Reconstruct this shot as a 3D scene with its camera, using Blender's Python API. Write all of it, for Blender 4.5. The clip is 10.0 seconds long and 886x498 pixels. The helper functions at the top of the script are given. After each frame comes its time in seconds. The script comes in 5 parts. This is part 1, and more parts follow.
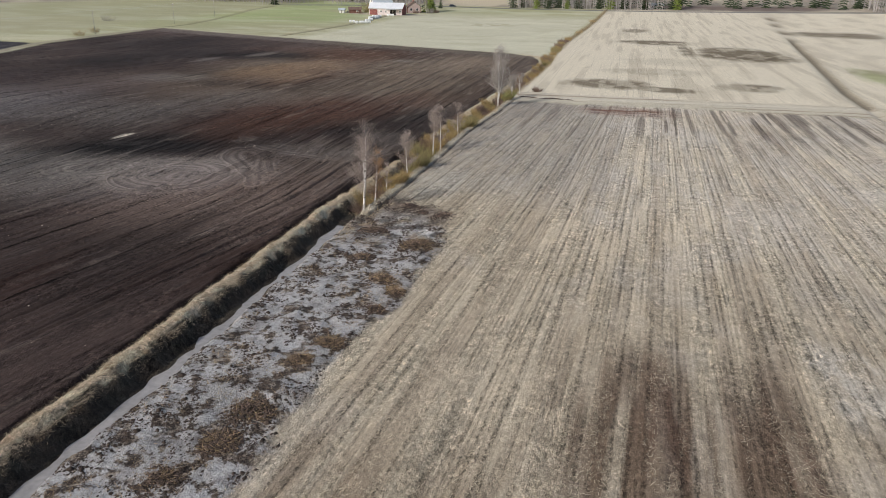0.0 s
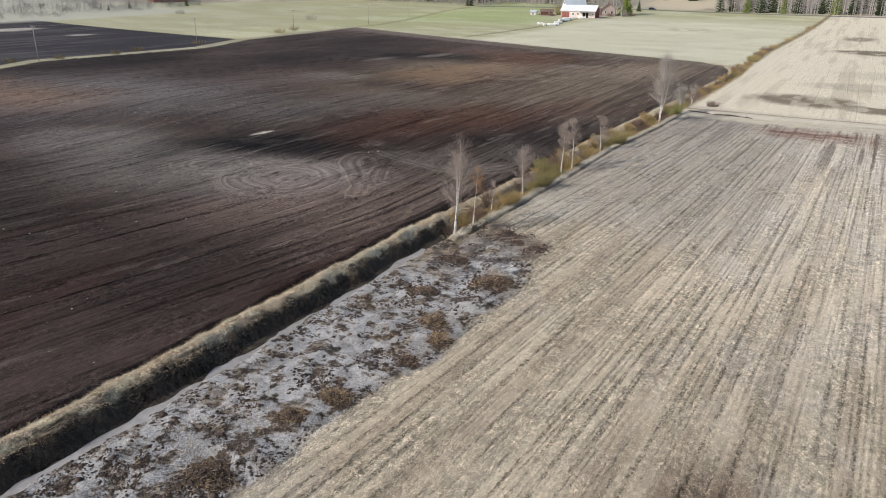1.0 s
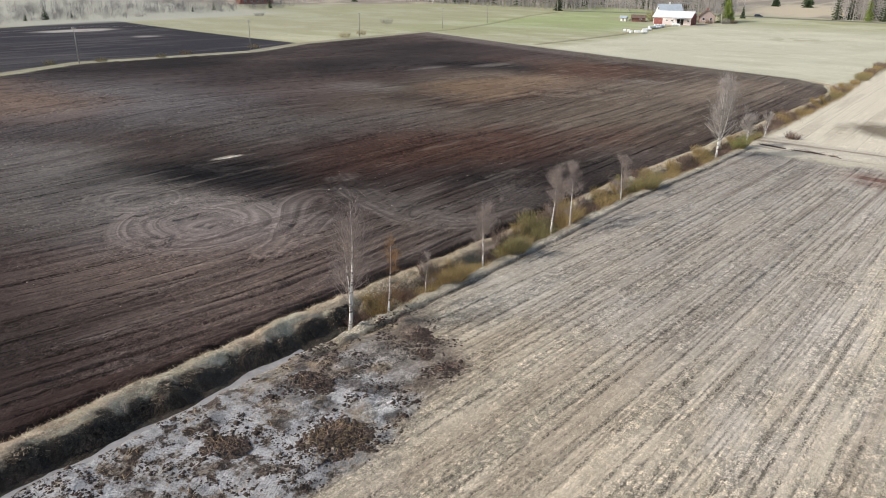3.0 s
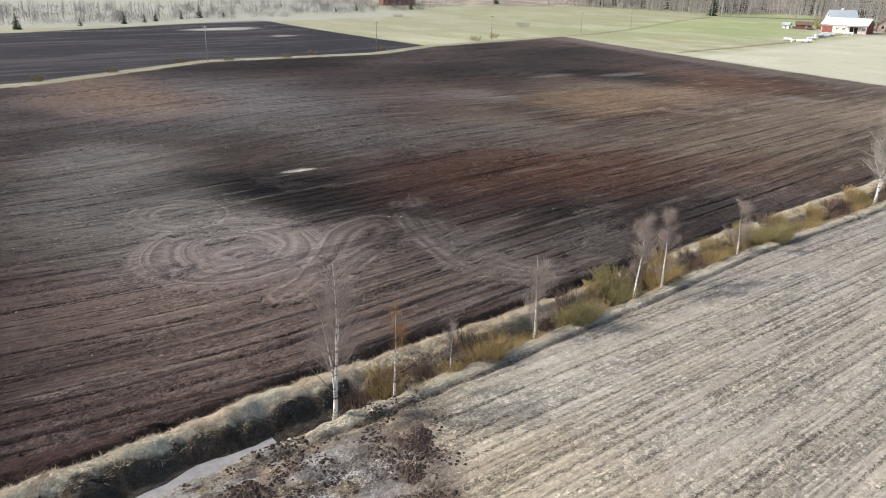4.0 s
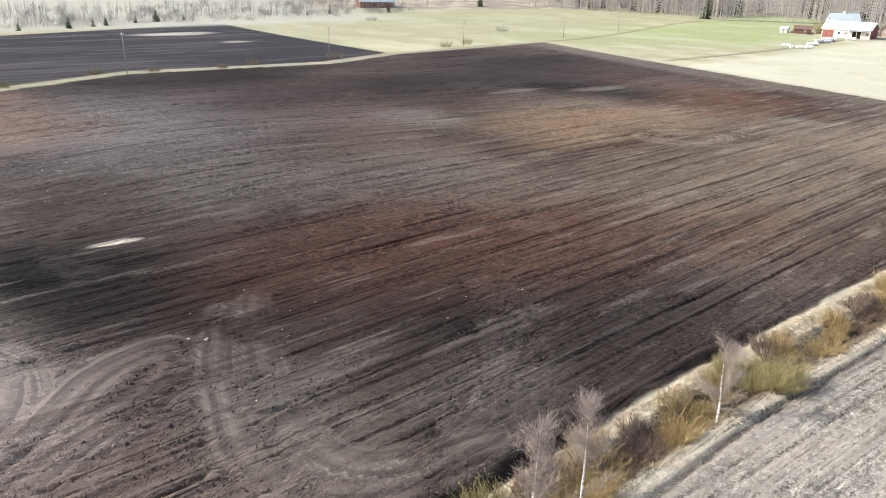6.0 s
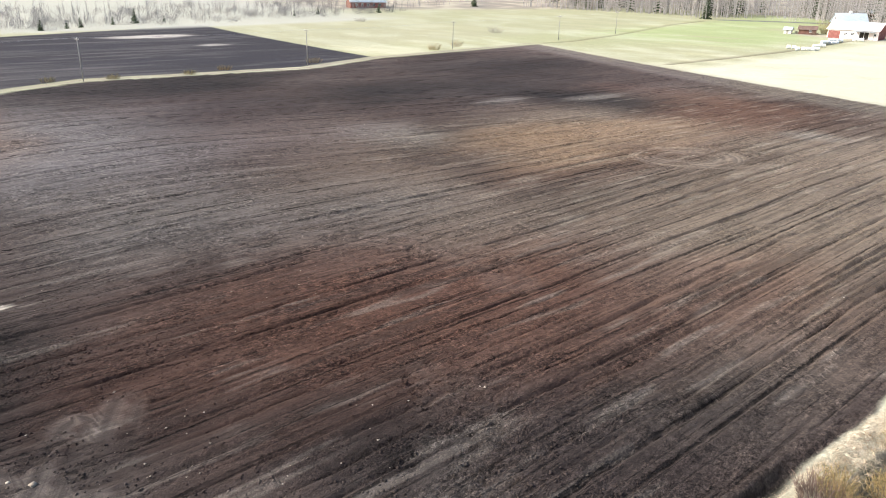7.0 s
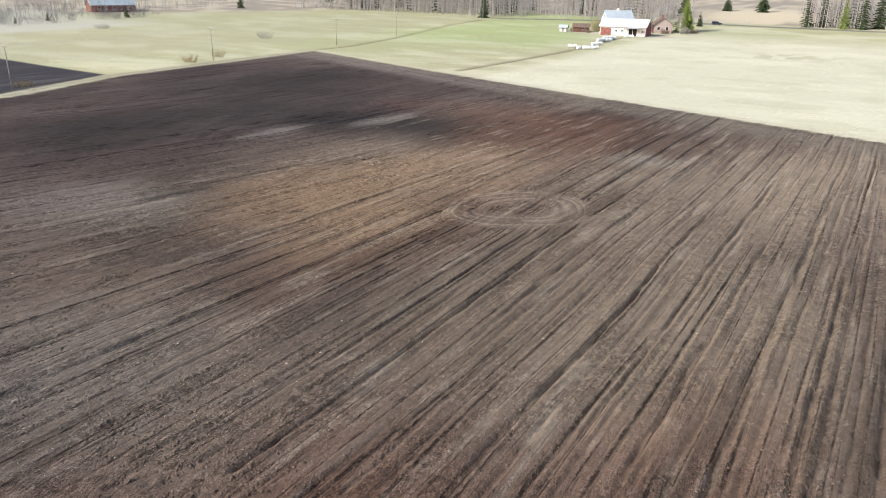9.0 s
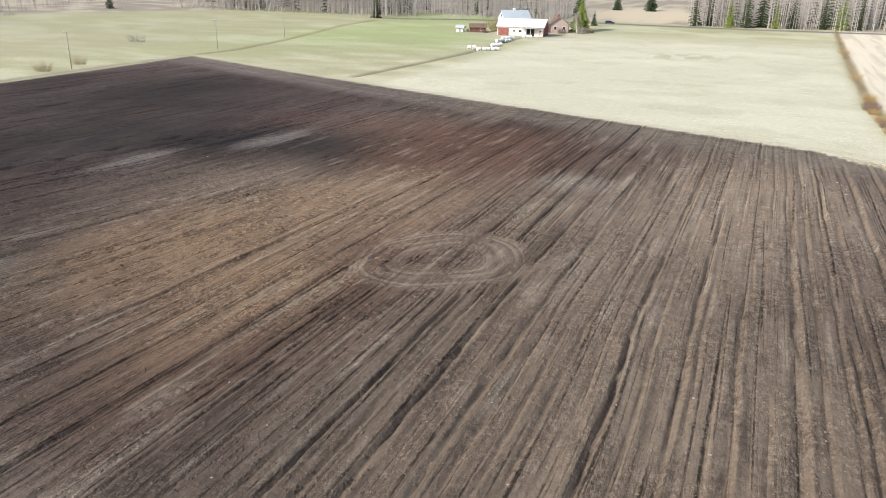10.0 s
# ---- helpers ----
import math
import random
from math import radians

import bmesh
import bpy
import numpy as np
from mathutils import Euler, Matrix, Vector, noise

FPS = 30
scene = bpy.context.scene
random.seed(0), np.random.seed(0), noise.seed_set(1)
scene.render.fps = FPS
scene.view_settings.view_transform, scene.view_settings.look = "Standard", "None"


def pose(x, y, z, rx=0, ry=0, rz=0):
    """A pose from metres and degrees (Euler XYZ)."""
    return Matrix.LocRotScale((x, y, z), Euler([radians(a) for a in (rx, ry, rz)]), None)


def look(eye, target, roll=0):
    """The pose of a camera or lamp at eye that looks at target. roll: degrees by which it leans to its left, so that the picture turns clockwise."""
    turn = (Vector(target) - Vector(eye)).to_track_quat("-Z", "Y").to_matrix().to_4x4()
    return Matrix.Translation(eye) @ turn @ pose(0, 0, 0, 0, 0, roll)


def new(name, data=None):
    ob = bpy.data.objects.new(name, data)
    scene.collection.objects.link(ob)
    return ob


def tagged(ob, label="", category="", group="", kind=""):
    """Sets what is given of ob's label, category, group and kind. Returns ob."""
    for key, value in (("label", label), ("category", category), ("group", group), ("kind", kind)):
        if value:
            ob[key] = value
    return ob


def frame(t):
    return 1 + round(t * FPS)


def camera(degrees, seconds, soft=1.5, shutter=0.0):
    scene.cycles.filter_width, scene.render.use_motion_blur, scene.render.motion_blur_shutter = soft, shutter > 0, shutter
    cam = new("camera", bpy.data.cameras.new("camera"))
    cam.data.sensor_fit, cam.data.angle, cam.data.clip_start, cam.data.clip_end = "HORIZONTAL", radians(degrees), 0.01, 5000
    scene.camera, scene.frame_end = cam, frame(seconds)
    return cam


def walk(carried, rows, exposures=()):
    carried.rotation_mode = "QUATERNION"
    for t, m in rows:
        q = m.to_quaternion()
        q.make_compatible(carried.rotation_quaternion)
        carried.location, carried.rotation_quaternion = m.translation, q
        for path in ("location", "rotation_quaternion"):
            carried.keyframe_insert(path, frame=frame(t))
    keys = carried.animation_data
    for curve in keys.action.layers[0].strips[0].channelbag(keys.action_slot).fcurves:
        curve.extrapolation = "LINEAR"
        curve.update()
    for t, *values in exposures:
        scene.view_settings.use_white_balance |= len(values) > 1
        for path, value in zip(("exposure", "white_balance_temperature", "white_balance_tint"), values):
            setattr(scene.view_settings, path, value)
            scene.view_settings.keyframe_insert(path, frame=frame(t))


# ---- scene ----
cam = camera(64.2, 10.0, soft=0.8)
METRES, EYE, TILT, LEAN, TURN = 125.8, 20.0, 0.0, 0.0, 13.9
ROWS = [
    (0.0, 0.0000, 0.0000, 0.0000, 0.19, -20.80, -0.51),
    (0.4, 0.0211, 0.0254, -0.0006, 0.25, -20.75, -0.65),
    (0.5, 0.0265, 0.0322, -0.0008, 2.04, -20.74, -0.68),
    (0.6, 0.0322, 0.0394, -0.0010, 7.50, -20.75, -0.65),
    (0.7, 0.0380, 0.0469, -0.0012, 12.60, -20.76, -0.62),
    (0.8, 0.0439, 0.0546, -0.0015, 15.95, -20.77, -0.59),
    (0.9, 0.0495, 0.0623, -0.0017, 15.97, -20.78, -0.56),
    (1.0, 0.0546, 0.0700, -0.0018, 15.96, -20.79, -0.53),
    (1.5, 0.0741, 0.1086, -0.0019, 15.87, -20.75, -0.58),
    (2.0, 0.0886, 0.1498, -0.0022, 15.81, -20.71, -0.60),
    (2.2, 0.0932, 0.1671, -0.0023, 15.80, -20.70, -0.64),
    (3.3, 0.1063, 0.2694, -0.0031, 26.60, -20.61, -0.84),
    (3.4, 0.1066, 0.2791, -0.0031, 26.76, -20.61, -0.86),
    (3.5, 0.1068, 0.2888, -0.0032, 26.76, -20.60, -0.88),
    (3.6, 0.1069, 0.2986, -0.0033, 31.70, -20.61, -0.91),
    (3.7, 0.1069, 0.3085, -0.0034, 34.90, -20.62, -0.94),
    (3.8, 0.1067, 0.3184, -0.0035, 35.65, -20.62, -0.98),
    (4.0, 0.1058, 0.3381, -0.0036, 35.70, -20.64, -1.04),
    (4.5, 0.1000, 0.3862, -0.0032, 35.63, -20.62, -1.05),
    (5.0, 0.0907, 0.4341, -0.0032, 35.57, -20.57, -1.12),
    (5.5, 0.0779, 0.4835, -0.0036, 35.54, -20.51, -1.11),
    (7.0, 0.0252, 0.6293, -0.0027, 35.34, -20.55, -0.94),
    (7.5, 0.0044, 0.6769, -0.0020, 35.30, -20.55, -0.97),
    (8.0, -0.0183, 0.7253, -0.0019, 35.29, -20.50, -0.96),
    (8.1, -0.0230, 0.7350, -0.0018, 35.28, -20.48, -0.93),
    (8.2, -0.0278, 0.7447, -0.0017, 33.30, -20.45, -0.89),
    (8.3, -0.0326, 0.7544, -0.0015, 28.20, -20.43, -0.86),
    (8.4, -0.0374, 0.7642, -0.0014, 20.40, -20.40, -0.82),
    (8.5, -0.0422, 0.7740, -0.0013, 18.33, -20.38, -0.79),
    (8.6, -0.0469, 0.7839, -0.0012, 18.30, -20.38, -0.76),
    (9.0, -0.0656, 0.8239, -0.0012, 18.29, -20.39, -0.66),
    (9.5, -0.0881, 0.8757, -0.0017, 18.31, -20.39, -0.67),
    (9.8, -0.0976, 0.9085, -0.0020, 18.30, -20.37, -0.73),
    (9.9, -0.1004, 0.9196, -0.0021, 16.40, -20.36, -0.75),
    (10.0, -0.1033, 0.9306, -0.0022, 9.88, -20.35, -0.77),
]
EXPOSURES = [(0.0, -0.24), (0.5, -0.1), (1.0, 0.03), (2.0, 0.08), (3.5, 0.12), (4.0, 0.35), (5.0, 0.58), (6.0, 0.78), (7.5, 1.02), (8.5, 0.84), (9.0, 0.6), (9.5, 0.52), (10.0, 0.5)]
walk(cam, [(t, pose(0, 0, EYE, TILT, LEAN, TURN) @ pose(METRES * x, METRES * y, METRES * z, 90 + pitch, roll, yaw)) for t, x, y, z, yaw, pitch, roll in ROWS], EXPOSURES)

# world, sun and exposure
SUN_AZ, SUN_EL = -143.0, 35.0
sky_world = bpy.data.worlds.new("sky")
scene.world = sky_world
sky_world.use_nodes = True
wn = sky_world.node_tree.nodes
sky = wn.new("ShaderNodeTexSky")
sky.sky_type, sky.sun_disc = "NISHITA", False
sky.sun_elevation, sky.sun_rotation = radians(SUN_EL), radians(SUN_AZ)
sky.dust_density = 3.0
wn["Background"].inputs["Strength"].default_value = 0.14
sky_world.node_tree.links.new(sky.outputs[0], wn["Background"].inputs["Color"])
sun_data = bpy.data.lights.new("sun", "SUN")
sun_data.energy, sun_data.angle, sun_data.color = 3.1, radians(3.5), (1.0, 0.975, 0.94)
sun = new("sun", sun_data)
sun_way = Vector((math.sin(radians(SUN_AZ)) * math.cos(radians(SUN_EL)), math.cos(radians(SUN_AZ)) * math.cos(radians(SUN_EL)), math.sin(radians(SUN_EL))))
sun.matrix_world = look(sun_way * 200, (0, 0, 0))


# ---- materials ----
def material(name, colour, rough=0.9, spots=None, scale=4.0, amount=0.35, bump=0.0, bump_scale=None, metal=0.0, stretch=(1, 1, 1), random_tone=0.0):
    """A surface with its colour broken up at two scales, an optional second colour in spots, and relief."""
    m = bpy.data.materials.new(name)
    m.use_nodes = True
    nt = m.node_tree
    n, l = nt.nodes, nt.links
    b = n["Principled BSDF"]
    b.inputs["Roughness"].default_value, b.inputs["Metallic"].default_value = rough, metal
    b.inputs["Specular IOR Level"].default_value = 0.25
    co = n.new("ShaderNodeTexCoord")
    mp = n.new("ShaderNodeMapping")
    mp.inputs["Scale"].default_value = stretch
    l.new(co.outputs["Object"], mp.inputs["Vector"])
    fine, broad = n.new("ShaderNodeTexNoise"), n.new("ShaderNodeTexNoise")
    for t, s in ((fine, scale * 5), (broad, scale)):
        t.inputs["Scale"].default_value, t.inputs["Detail"].default_value = s, 4
        l.new(mp.outputs[0], t.inputs["Vector"])
    add = n.new("ShaderNodeMath")
    add.operation = "ADD"
    l.new(fine.outputs["Fac"], add.inputs[0])
    l.new(broad.outputs["Fac"], add.inputs[1])
    rng = n.new("ShaderNodeMapRange")
    rng.inputs["From Min"].default_value, rng.inputs["From Max"].default_value = 0.6, 1.4
    rng.inputs["To Min"].default_value, rng.inputs["To Max"].default_value = 1 - amount, 1 + amount
    l.new(add.outputs[0], rng.inputs["Value"])
    tone = n.new("ShaderNodeMix")
    tone.data_type = "RGBA"
    tone.inputs["A"].default_value = (*colour, 1)
    tone.inputs["B"].default_value = (*(spots or colour), 1)
    step = n.new("ShaderNodeMapRange")
    step.inputs["From Min"].default_value, step.inputs["From Max"].default_value = 0.5, 0.62
    l.new(broad.outputs["Fac"], step.inputs["Value"])
    l.new(step.outputs[0], tone.inputs["Factor"])
    last = rng.outputs[0]
    if random_tone:
        geo = n.new("ShaderNodeNewGeometry")
        r2 = n.new("ShaderNodeMapRange")
        r2.inputs["To Min"].default_value, r2.inputs["To Max"].default_value = 1 - random_tone, 1 + random_tone
        l.new(geo.outputs["Random Per Island"], r2.inputs["Value"])
        mul = n.new("ShaderNodeMath")
        mul.operation = "MULTIPLY"
        l.new(last, mul.inputs[0])
        l.new(r2.outputs[0], mul.inputs[1])
        last = mul.outputs[0]
    sc = n.new("ShaderNodeVectorMath")
    sc.operation = "SCALE"
    l.new(tone.outputs["Result"], sc.inputs[0])
    l.new(last, sc.inputs["Scale"])
    l.new(sc.outputs[0], b.inputs["Base Color"])
    if bump:
        bp = n.new("ShaderNodeBump")
        bp.inputs["Strength"].default_value, bp.inputs["Distance"].default_value = 1.0, bump
        l.new(fine.outputs["Fac"], bp.inputs["Height"])
        l.new(bp.outputs[0], b.inputs["Normal"])
    return m


def ground_material():
    """Earth, stubble and grass: base colour and coarseness come from the sheet, grain, streaks and straw from noise."""
    m = bpy.data.materials.new("earth_and_straw")
    m.use_nodes = True
    n, l = m.node_tree.nodes, m.node_tree.links
    b = n["Principled BSDF"]
    b.inputs["Roughness"].default_value = 0.95
    b.inputs["Specular IOR Level"].default_value = 0.12
    co = n.new("ShaderNodeTexCoord")

    def attribute(name):
        a = n.new("ShaderNodeAttribute")
        a.attribute_name = name
        return a

    place = n.new("ShaderNodeSeparateXYZ")
    l.new(co.outputs["Object"], place.inputs[0])
    in_rows = n.new("ShaderNodeCombineXYZ")
    l.new(attribute("across").outputs["Fac"], in_rows.inputs[0])
    l.new(place.outputs[1], in_rows.inputs[1])

    def noise_at(scale, detail=4, rough=0.6, stretch=(1, 1, 1), along_rows=False):
        mp = n.new("ShaderNodeMapping")
        mp.inputs["Scale"].default_value = stretch
        l.new(in_rows.outputs[0] if along_rows else co.outputs["Object"], mp.inputs["Vector"])
        t = n.new("ShaderNodeTexNoise")
        t.inputs["Scale"].default_value, t.inputs["Detail"].default_value, t.inputs["Roughness"].default_value = scale, detail, rough
        l.new(mp.outputs[0], t.inputs["Vector"])
        return t.outputs["Fac"]

    def spread(value, a, bb, lo, hi):
        r = n.new("ShaderNodeMapRange")
        for k, v in zip(("From Min", "From Max", "To Min", "To Max"), (a, bb, lo, hi)):
            r.inputs[k].default_value = v
        l.new(value, r.inputs["Value"])
        return r.outputs[0]

    def maths(op, x, y):
        q = n.new("ShaderNodeMath")
        q.operation = op
        for i, v in enumerate((x, y)):
            if isinstance(v, (int, float)):
                q.inputs[i].default_value = v
            else:
                l.new(v, q.inputs[i])
        return q.outputs[0]

    def lumps_at(scale, stretch=(1, 1, 1)):
        mp = n.new("ShaderNodeMapping")
        mp.inputs["Scale"].default_value = stretch
        warp = n.new("ShaderNodeMix")
        warp.data_type = "VECTOR"
        warp.inputs["Factor"].default_value = 0.12
        t = n.new("ShaderNodeTexNoise")
        t.inputs["Scale"].default_value = 2.0
        l.new(co.outputs["Object"], t.inputs["Vector"])
        l.new(co.outputs["Object"], warp.inputs["A"])
        add = n.new("ShaderNodeVectorMath")
        l.new(co.outputs["Object"], add.inputs[0])
        l.new(t.outputs["Color"], add.inputs[1])
        l.new(add.outputs[0], warp.inputs["B"])
        l.new(warp.outputs["Result"], mp.inputs["Vector"])
        v = n.new("ShaderNodeTexVoronoi")
        v.voronoi_dimensions = "2D"
        v.inputs["Scale"].default_value = scale
        l.new(mp.outputs[0], v.inputs["Vector"])
        sep = n.new("ShaderNodeSeparateColor")
        l.new(v.outputs["Color"], sep.inputs[0])
        return v.outputs["Distance"], sep.outputs[0]

    grain = noise_at(6.0, 6, 0.8)
    clump = noise_at(0.9, 4, 0.65)
    streak = noise_at(1.0, 4, 0.65, (3.6, 0.3, 1), True)
    thread = noise_at(1.0, 4, 0.75, (7.5, 1.7, 1), True)
    near_d, near_c = lumps_at(4.2, (1.2, 0.8, 1))
    fine_d, fine_c = lumps_at(9.5, (1.3, 0.8, 1))
    f = maths("MULTIPLY", spread(grain, 0.33, 0.67, 0.62, 1.38), spread(clump, 0.3, 0.7, 0.72, 1.28))
    cells = maths("MULTIPLY", spread(near_c, 0.0, 1.0, 0.66, 1.34), spread(fine_c, 0.0, 1.0, 0.74, 1.26))
    f = maths("MULTIPLY", f, cells)
    f = maths("MULTIPLY", f, spread(noise_at(14.0, 2, 0.6), 0.36, 0.64, 0.72, 1.28))
    rows = attribute("rows").outputs["Fac"]
    s = maths("MULTIPLY", spread(streak, 0.36, 0.64, 0.9, 1.1), spread(thread, 0.35, 0.65, 0.88, 1.12))

    across = attribute("across").outputs["Fac"]
    fray = noise_at(1.0, 3, 0.7, (5.0, 3.0, 1), True)

    broken = spread(noise_at(1.0, 4, 0.7, (2.2, 0.8, 1), True), 0.40, 0.54, 0.3, 1.0)

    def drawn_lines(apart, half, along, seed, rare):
        """Thin broken furrows drawn along the rows as dark lines with pale crests, each in a lane of its own."""
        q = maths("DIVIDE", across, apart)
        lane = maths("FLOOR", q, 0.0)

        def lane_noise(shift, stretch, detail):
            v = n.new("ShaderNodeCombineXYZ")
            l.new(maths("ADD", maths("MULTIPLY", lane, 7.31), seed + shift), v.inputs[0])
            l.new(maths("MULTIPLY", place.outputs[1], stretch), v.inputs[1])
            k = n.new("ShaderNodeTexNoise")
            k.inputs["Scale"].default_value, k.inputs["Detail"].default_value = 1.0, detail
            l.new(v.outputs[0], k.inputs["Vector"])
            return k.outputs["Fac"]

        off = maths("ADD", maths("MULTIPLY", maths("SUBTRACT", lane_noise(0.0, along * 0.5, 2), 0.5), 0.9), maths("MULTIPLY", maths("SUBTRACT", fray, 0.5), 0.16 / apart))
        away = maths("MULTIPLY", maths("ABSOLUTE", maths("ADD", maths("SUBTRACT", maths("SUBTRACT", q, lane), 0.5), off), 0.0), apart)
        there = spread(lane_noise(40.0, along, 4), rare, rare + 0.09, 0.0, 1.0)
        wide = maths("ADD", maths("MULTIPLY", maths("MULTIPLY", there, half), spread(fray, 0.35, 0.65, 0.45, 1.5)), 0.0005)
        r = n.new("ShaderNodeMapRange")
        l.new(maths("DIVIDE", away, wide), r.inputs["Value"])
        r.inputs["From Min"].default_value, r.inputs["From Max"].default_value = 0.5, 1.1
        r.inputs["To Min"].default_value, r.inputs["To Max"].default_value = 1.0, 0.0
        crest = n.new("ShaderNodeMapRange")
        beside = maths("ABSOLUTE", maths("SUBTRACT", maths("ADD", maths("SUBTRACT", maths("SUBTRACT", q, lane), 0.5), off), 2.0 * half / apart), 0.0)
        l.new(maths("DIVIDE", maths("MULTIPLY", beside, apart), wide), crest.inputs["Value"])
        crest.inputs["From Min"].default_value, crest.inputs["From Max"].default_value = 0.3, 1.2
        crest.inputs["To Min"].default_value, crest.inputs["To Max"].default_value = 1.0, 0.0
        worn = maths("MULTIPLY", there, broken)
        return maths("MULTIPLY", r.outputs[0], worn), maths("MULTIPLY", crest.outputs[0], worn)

    loose = attribute("straw").outputs["Fac"]
    # on soil, furrow shade and lit crests are painted into the colour
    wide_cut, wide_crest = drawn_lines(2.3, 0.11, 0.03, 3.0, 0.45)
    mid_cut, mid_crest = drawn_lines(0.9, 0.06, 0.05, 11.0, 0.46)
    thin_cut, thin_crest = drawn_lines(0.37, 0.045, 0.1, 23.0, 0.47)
    furrow_shade_lines = maths("MAXIMUM", wide_cut, maths("MAXIMUM", maths("MULTIPLY", mid_cut, 0.9), maths("MULTIPLY", thin_cut, 0.55)))
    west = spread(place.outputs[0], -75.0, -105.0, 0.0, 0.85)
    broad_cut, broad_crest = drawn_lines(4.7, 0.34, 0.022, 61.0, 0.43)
    furrow_shade_lines = maths("MAXIMUM", furrow_shade_lines, maths("MULTIPLY", broad_cut, west))
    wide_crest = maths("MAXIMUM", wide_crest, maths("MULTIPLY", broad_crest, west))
    lit_furrow_crests = maths("MAXIMUM", wide_crest, maths("MAXIMUM", maths("MULTIPLY", mid_crest, 0.8), maths("MULTIPLY", thin_crest, 0.4)))
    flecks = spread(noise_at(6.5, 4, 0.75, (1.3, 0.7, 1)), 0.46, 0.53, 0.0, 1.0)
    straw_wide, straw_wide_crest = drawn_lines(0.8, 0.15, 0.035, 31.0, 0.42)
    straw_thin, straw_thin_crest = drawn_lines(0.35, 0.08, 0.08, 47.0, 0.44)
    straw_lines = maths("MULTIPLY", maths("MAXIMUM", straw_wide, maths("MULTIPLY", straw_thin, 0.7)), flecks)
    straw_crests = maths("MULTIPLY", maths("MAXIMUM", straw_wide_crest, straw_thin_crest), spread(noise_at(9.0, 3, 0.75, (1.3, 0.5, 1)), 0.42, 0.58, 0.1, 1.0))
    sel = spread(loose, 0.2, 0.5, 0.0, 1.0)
    lines = maths("ADD", maths("MULTIPLY", furrow_shade_lines, maths("SUBTRACT", 1.0, sel)), maths("MULTIPLY", straw_lines, sel))
    crests = maths("ADD", maths("MULTIPLY", lit_furrow_crests, maths("MULTIPLY", maths("SUBTRACT", 1.0, sel), 0.3)), maths("MULTIPLY", maths("MULTIPLY", straw_crests, sel), 0.32))
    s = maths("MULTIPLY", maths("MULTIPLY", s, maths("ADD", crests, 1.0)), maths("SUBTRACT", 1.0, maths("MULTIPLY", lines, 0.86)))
    wobble = maths("MULTIPLY", noise_at(1.0, 2, 0.5, (0.5, 0.12, 1), True), 9.0)
    comb = maths("SINE", maths("ADD", maths("MULTIPLY", attribute("across").outputs["Fac"], 17.5), wobble), 0.0)
    comb = spread(comb, -1.0, 0.6, 0.0, 1.0)
    combed = maths("MULTIPLY", rows, spread(noise_at(1.0, 3, 0.6, (0.35, 0.14, 1), True), 0.38, 0.6, 0.1, 1.0))
    # comb grooves get their shade in the colour as well as in relief
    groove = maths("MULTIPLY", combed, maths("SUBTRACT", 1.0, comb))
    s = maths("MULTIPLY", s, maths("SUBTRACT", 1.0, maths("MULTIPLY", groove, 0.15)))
    track = n.new("ShaderNodeTexNoise")
    track.noise_dimensions = "1D"
    track.inputs["Scale"].default_value, track.inputs["Detail"].default_value, track.inputs["Roughness"].default_value = 1.7, 3, 0.65
    l.new(attribute("ring").outputs["Fac"], track.inputs["W"])
    turned = attribute("turned").outputs["Fac"]
    tracks = maths("ADD", maths("MULTIPLY", turned, spread(track.outputs["Fac"], 0.36, 0.60, 0.5, 1.2)), maths("SUBTRACT", 1.0, turned))
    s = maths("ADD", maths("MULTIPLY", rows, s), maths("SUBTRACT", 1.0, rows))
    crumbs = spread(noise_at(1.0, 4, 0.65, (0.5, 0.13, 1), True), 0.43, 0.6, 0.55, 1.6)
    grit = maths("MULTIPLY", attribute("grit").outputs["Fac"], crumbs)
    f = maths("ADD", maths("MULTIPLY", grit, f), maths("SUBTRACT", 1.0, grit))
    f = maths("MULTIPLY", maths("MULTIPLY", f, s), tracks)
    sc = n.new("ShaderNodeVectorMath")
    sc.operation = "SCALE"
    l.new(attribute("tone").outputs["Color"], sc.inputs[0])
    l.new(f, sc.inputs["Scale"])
    straw = maths("MULTIPLY", attribute("straw").outputs["Fac"], spread(noise_at(11.0, 3, 0.7, (1.6, 0.8, 1)), 0.55, 0.68, 0.0, 0.3))
    mix = n.new("ShaderNodeMix")
    mix.data_type = "RGBA"
    mix.inputs["B"].default_value = (0.52, 0.44, 0.31, 1)
    l.new(straw, mix.inputs["Factor"])
    l.new(sc.outputs[0], mix.inputs["A"])
    # grey silt with pale crusts and black peat crumbs
    silt = n.new("ShaderNodeMix")
    silt.data_type = "RGBA"
    silt.inputs["B"].default_value = (0.48, 0.47, 0.46, 1)
    peaty = n.new("ShaderNodeMix")
    peaty.data_type = "RGBA"
    peaty.inputs["A"].default_value, peaty.inputs["B"].default_value = (0.095, 0.068, 0.052, 1), (0.31, 0.265, 0.215, 1)
    l.new(spread(noise_at(1.9, 6, 0.72), 0.44, 0.58, 0.0, 1.0), peaty.inputs["Factor"])
    l.new(peaty.outputs["Result"], silt.inputs["A"])
    pale = spread(noise_at(0.7, 8, 0.7), 0.452, 0.505, 0.0, 1.0)
    l.new(maths("MULTIPLY", pale, spread(noise_at(5.0, 4, 0.7), 0.3, 0.5, 0.55, 1.0)), silt.inputs["Factor"])
    black = n.new("ShaderNodeMix")
    black.data_type = "RGBA"
    black.inputs["B"].default_value = (0.036, 0.029, 0.026, 1)
    l.new(silt.outputs["Result"], black.inputs["A"])
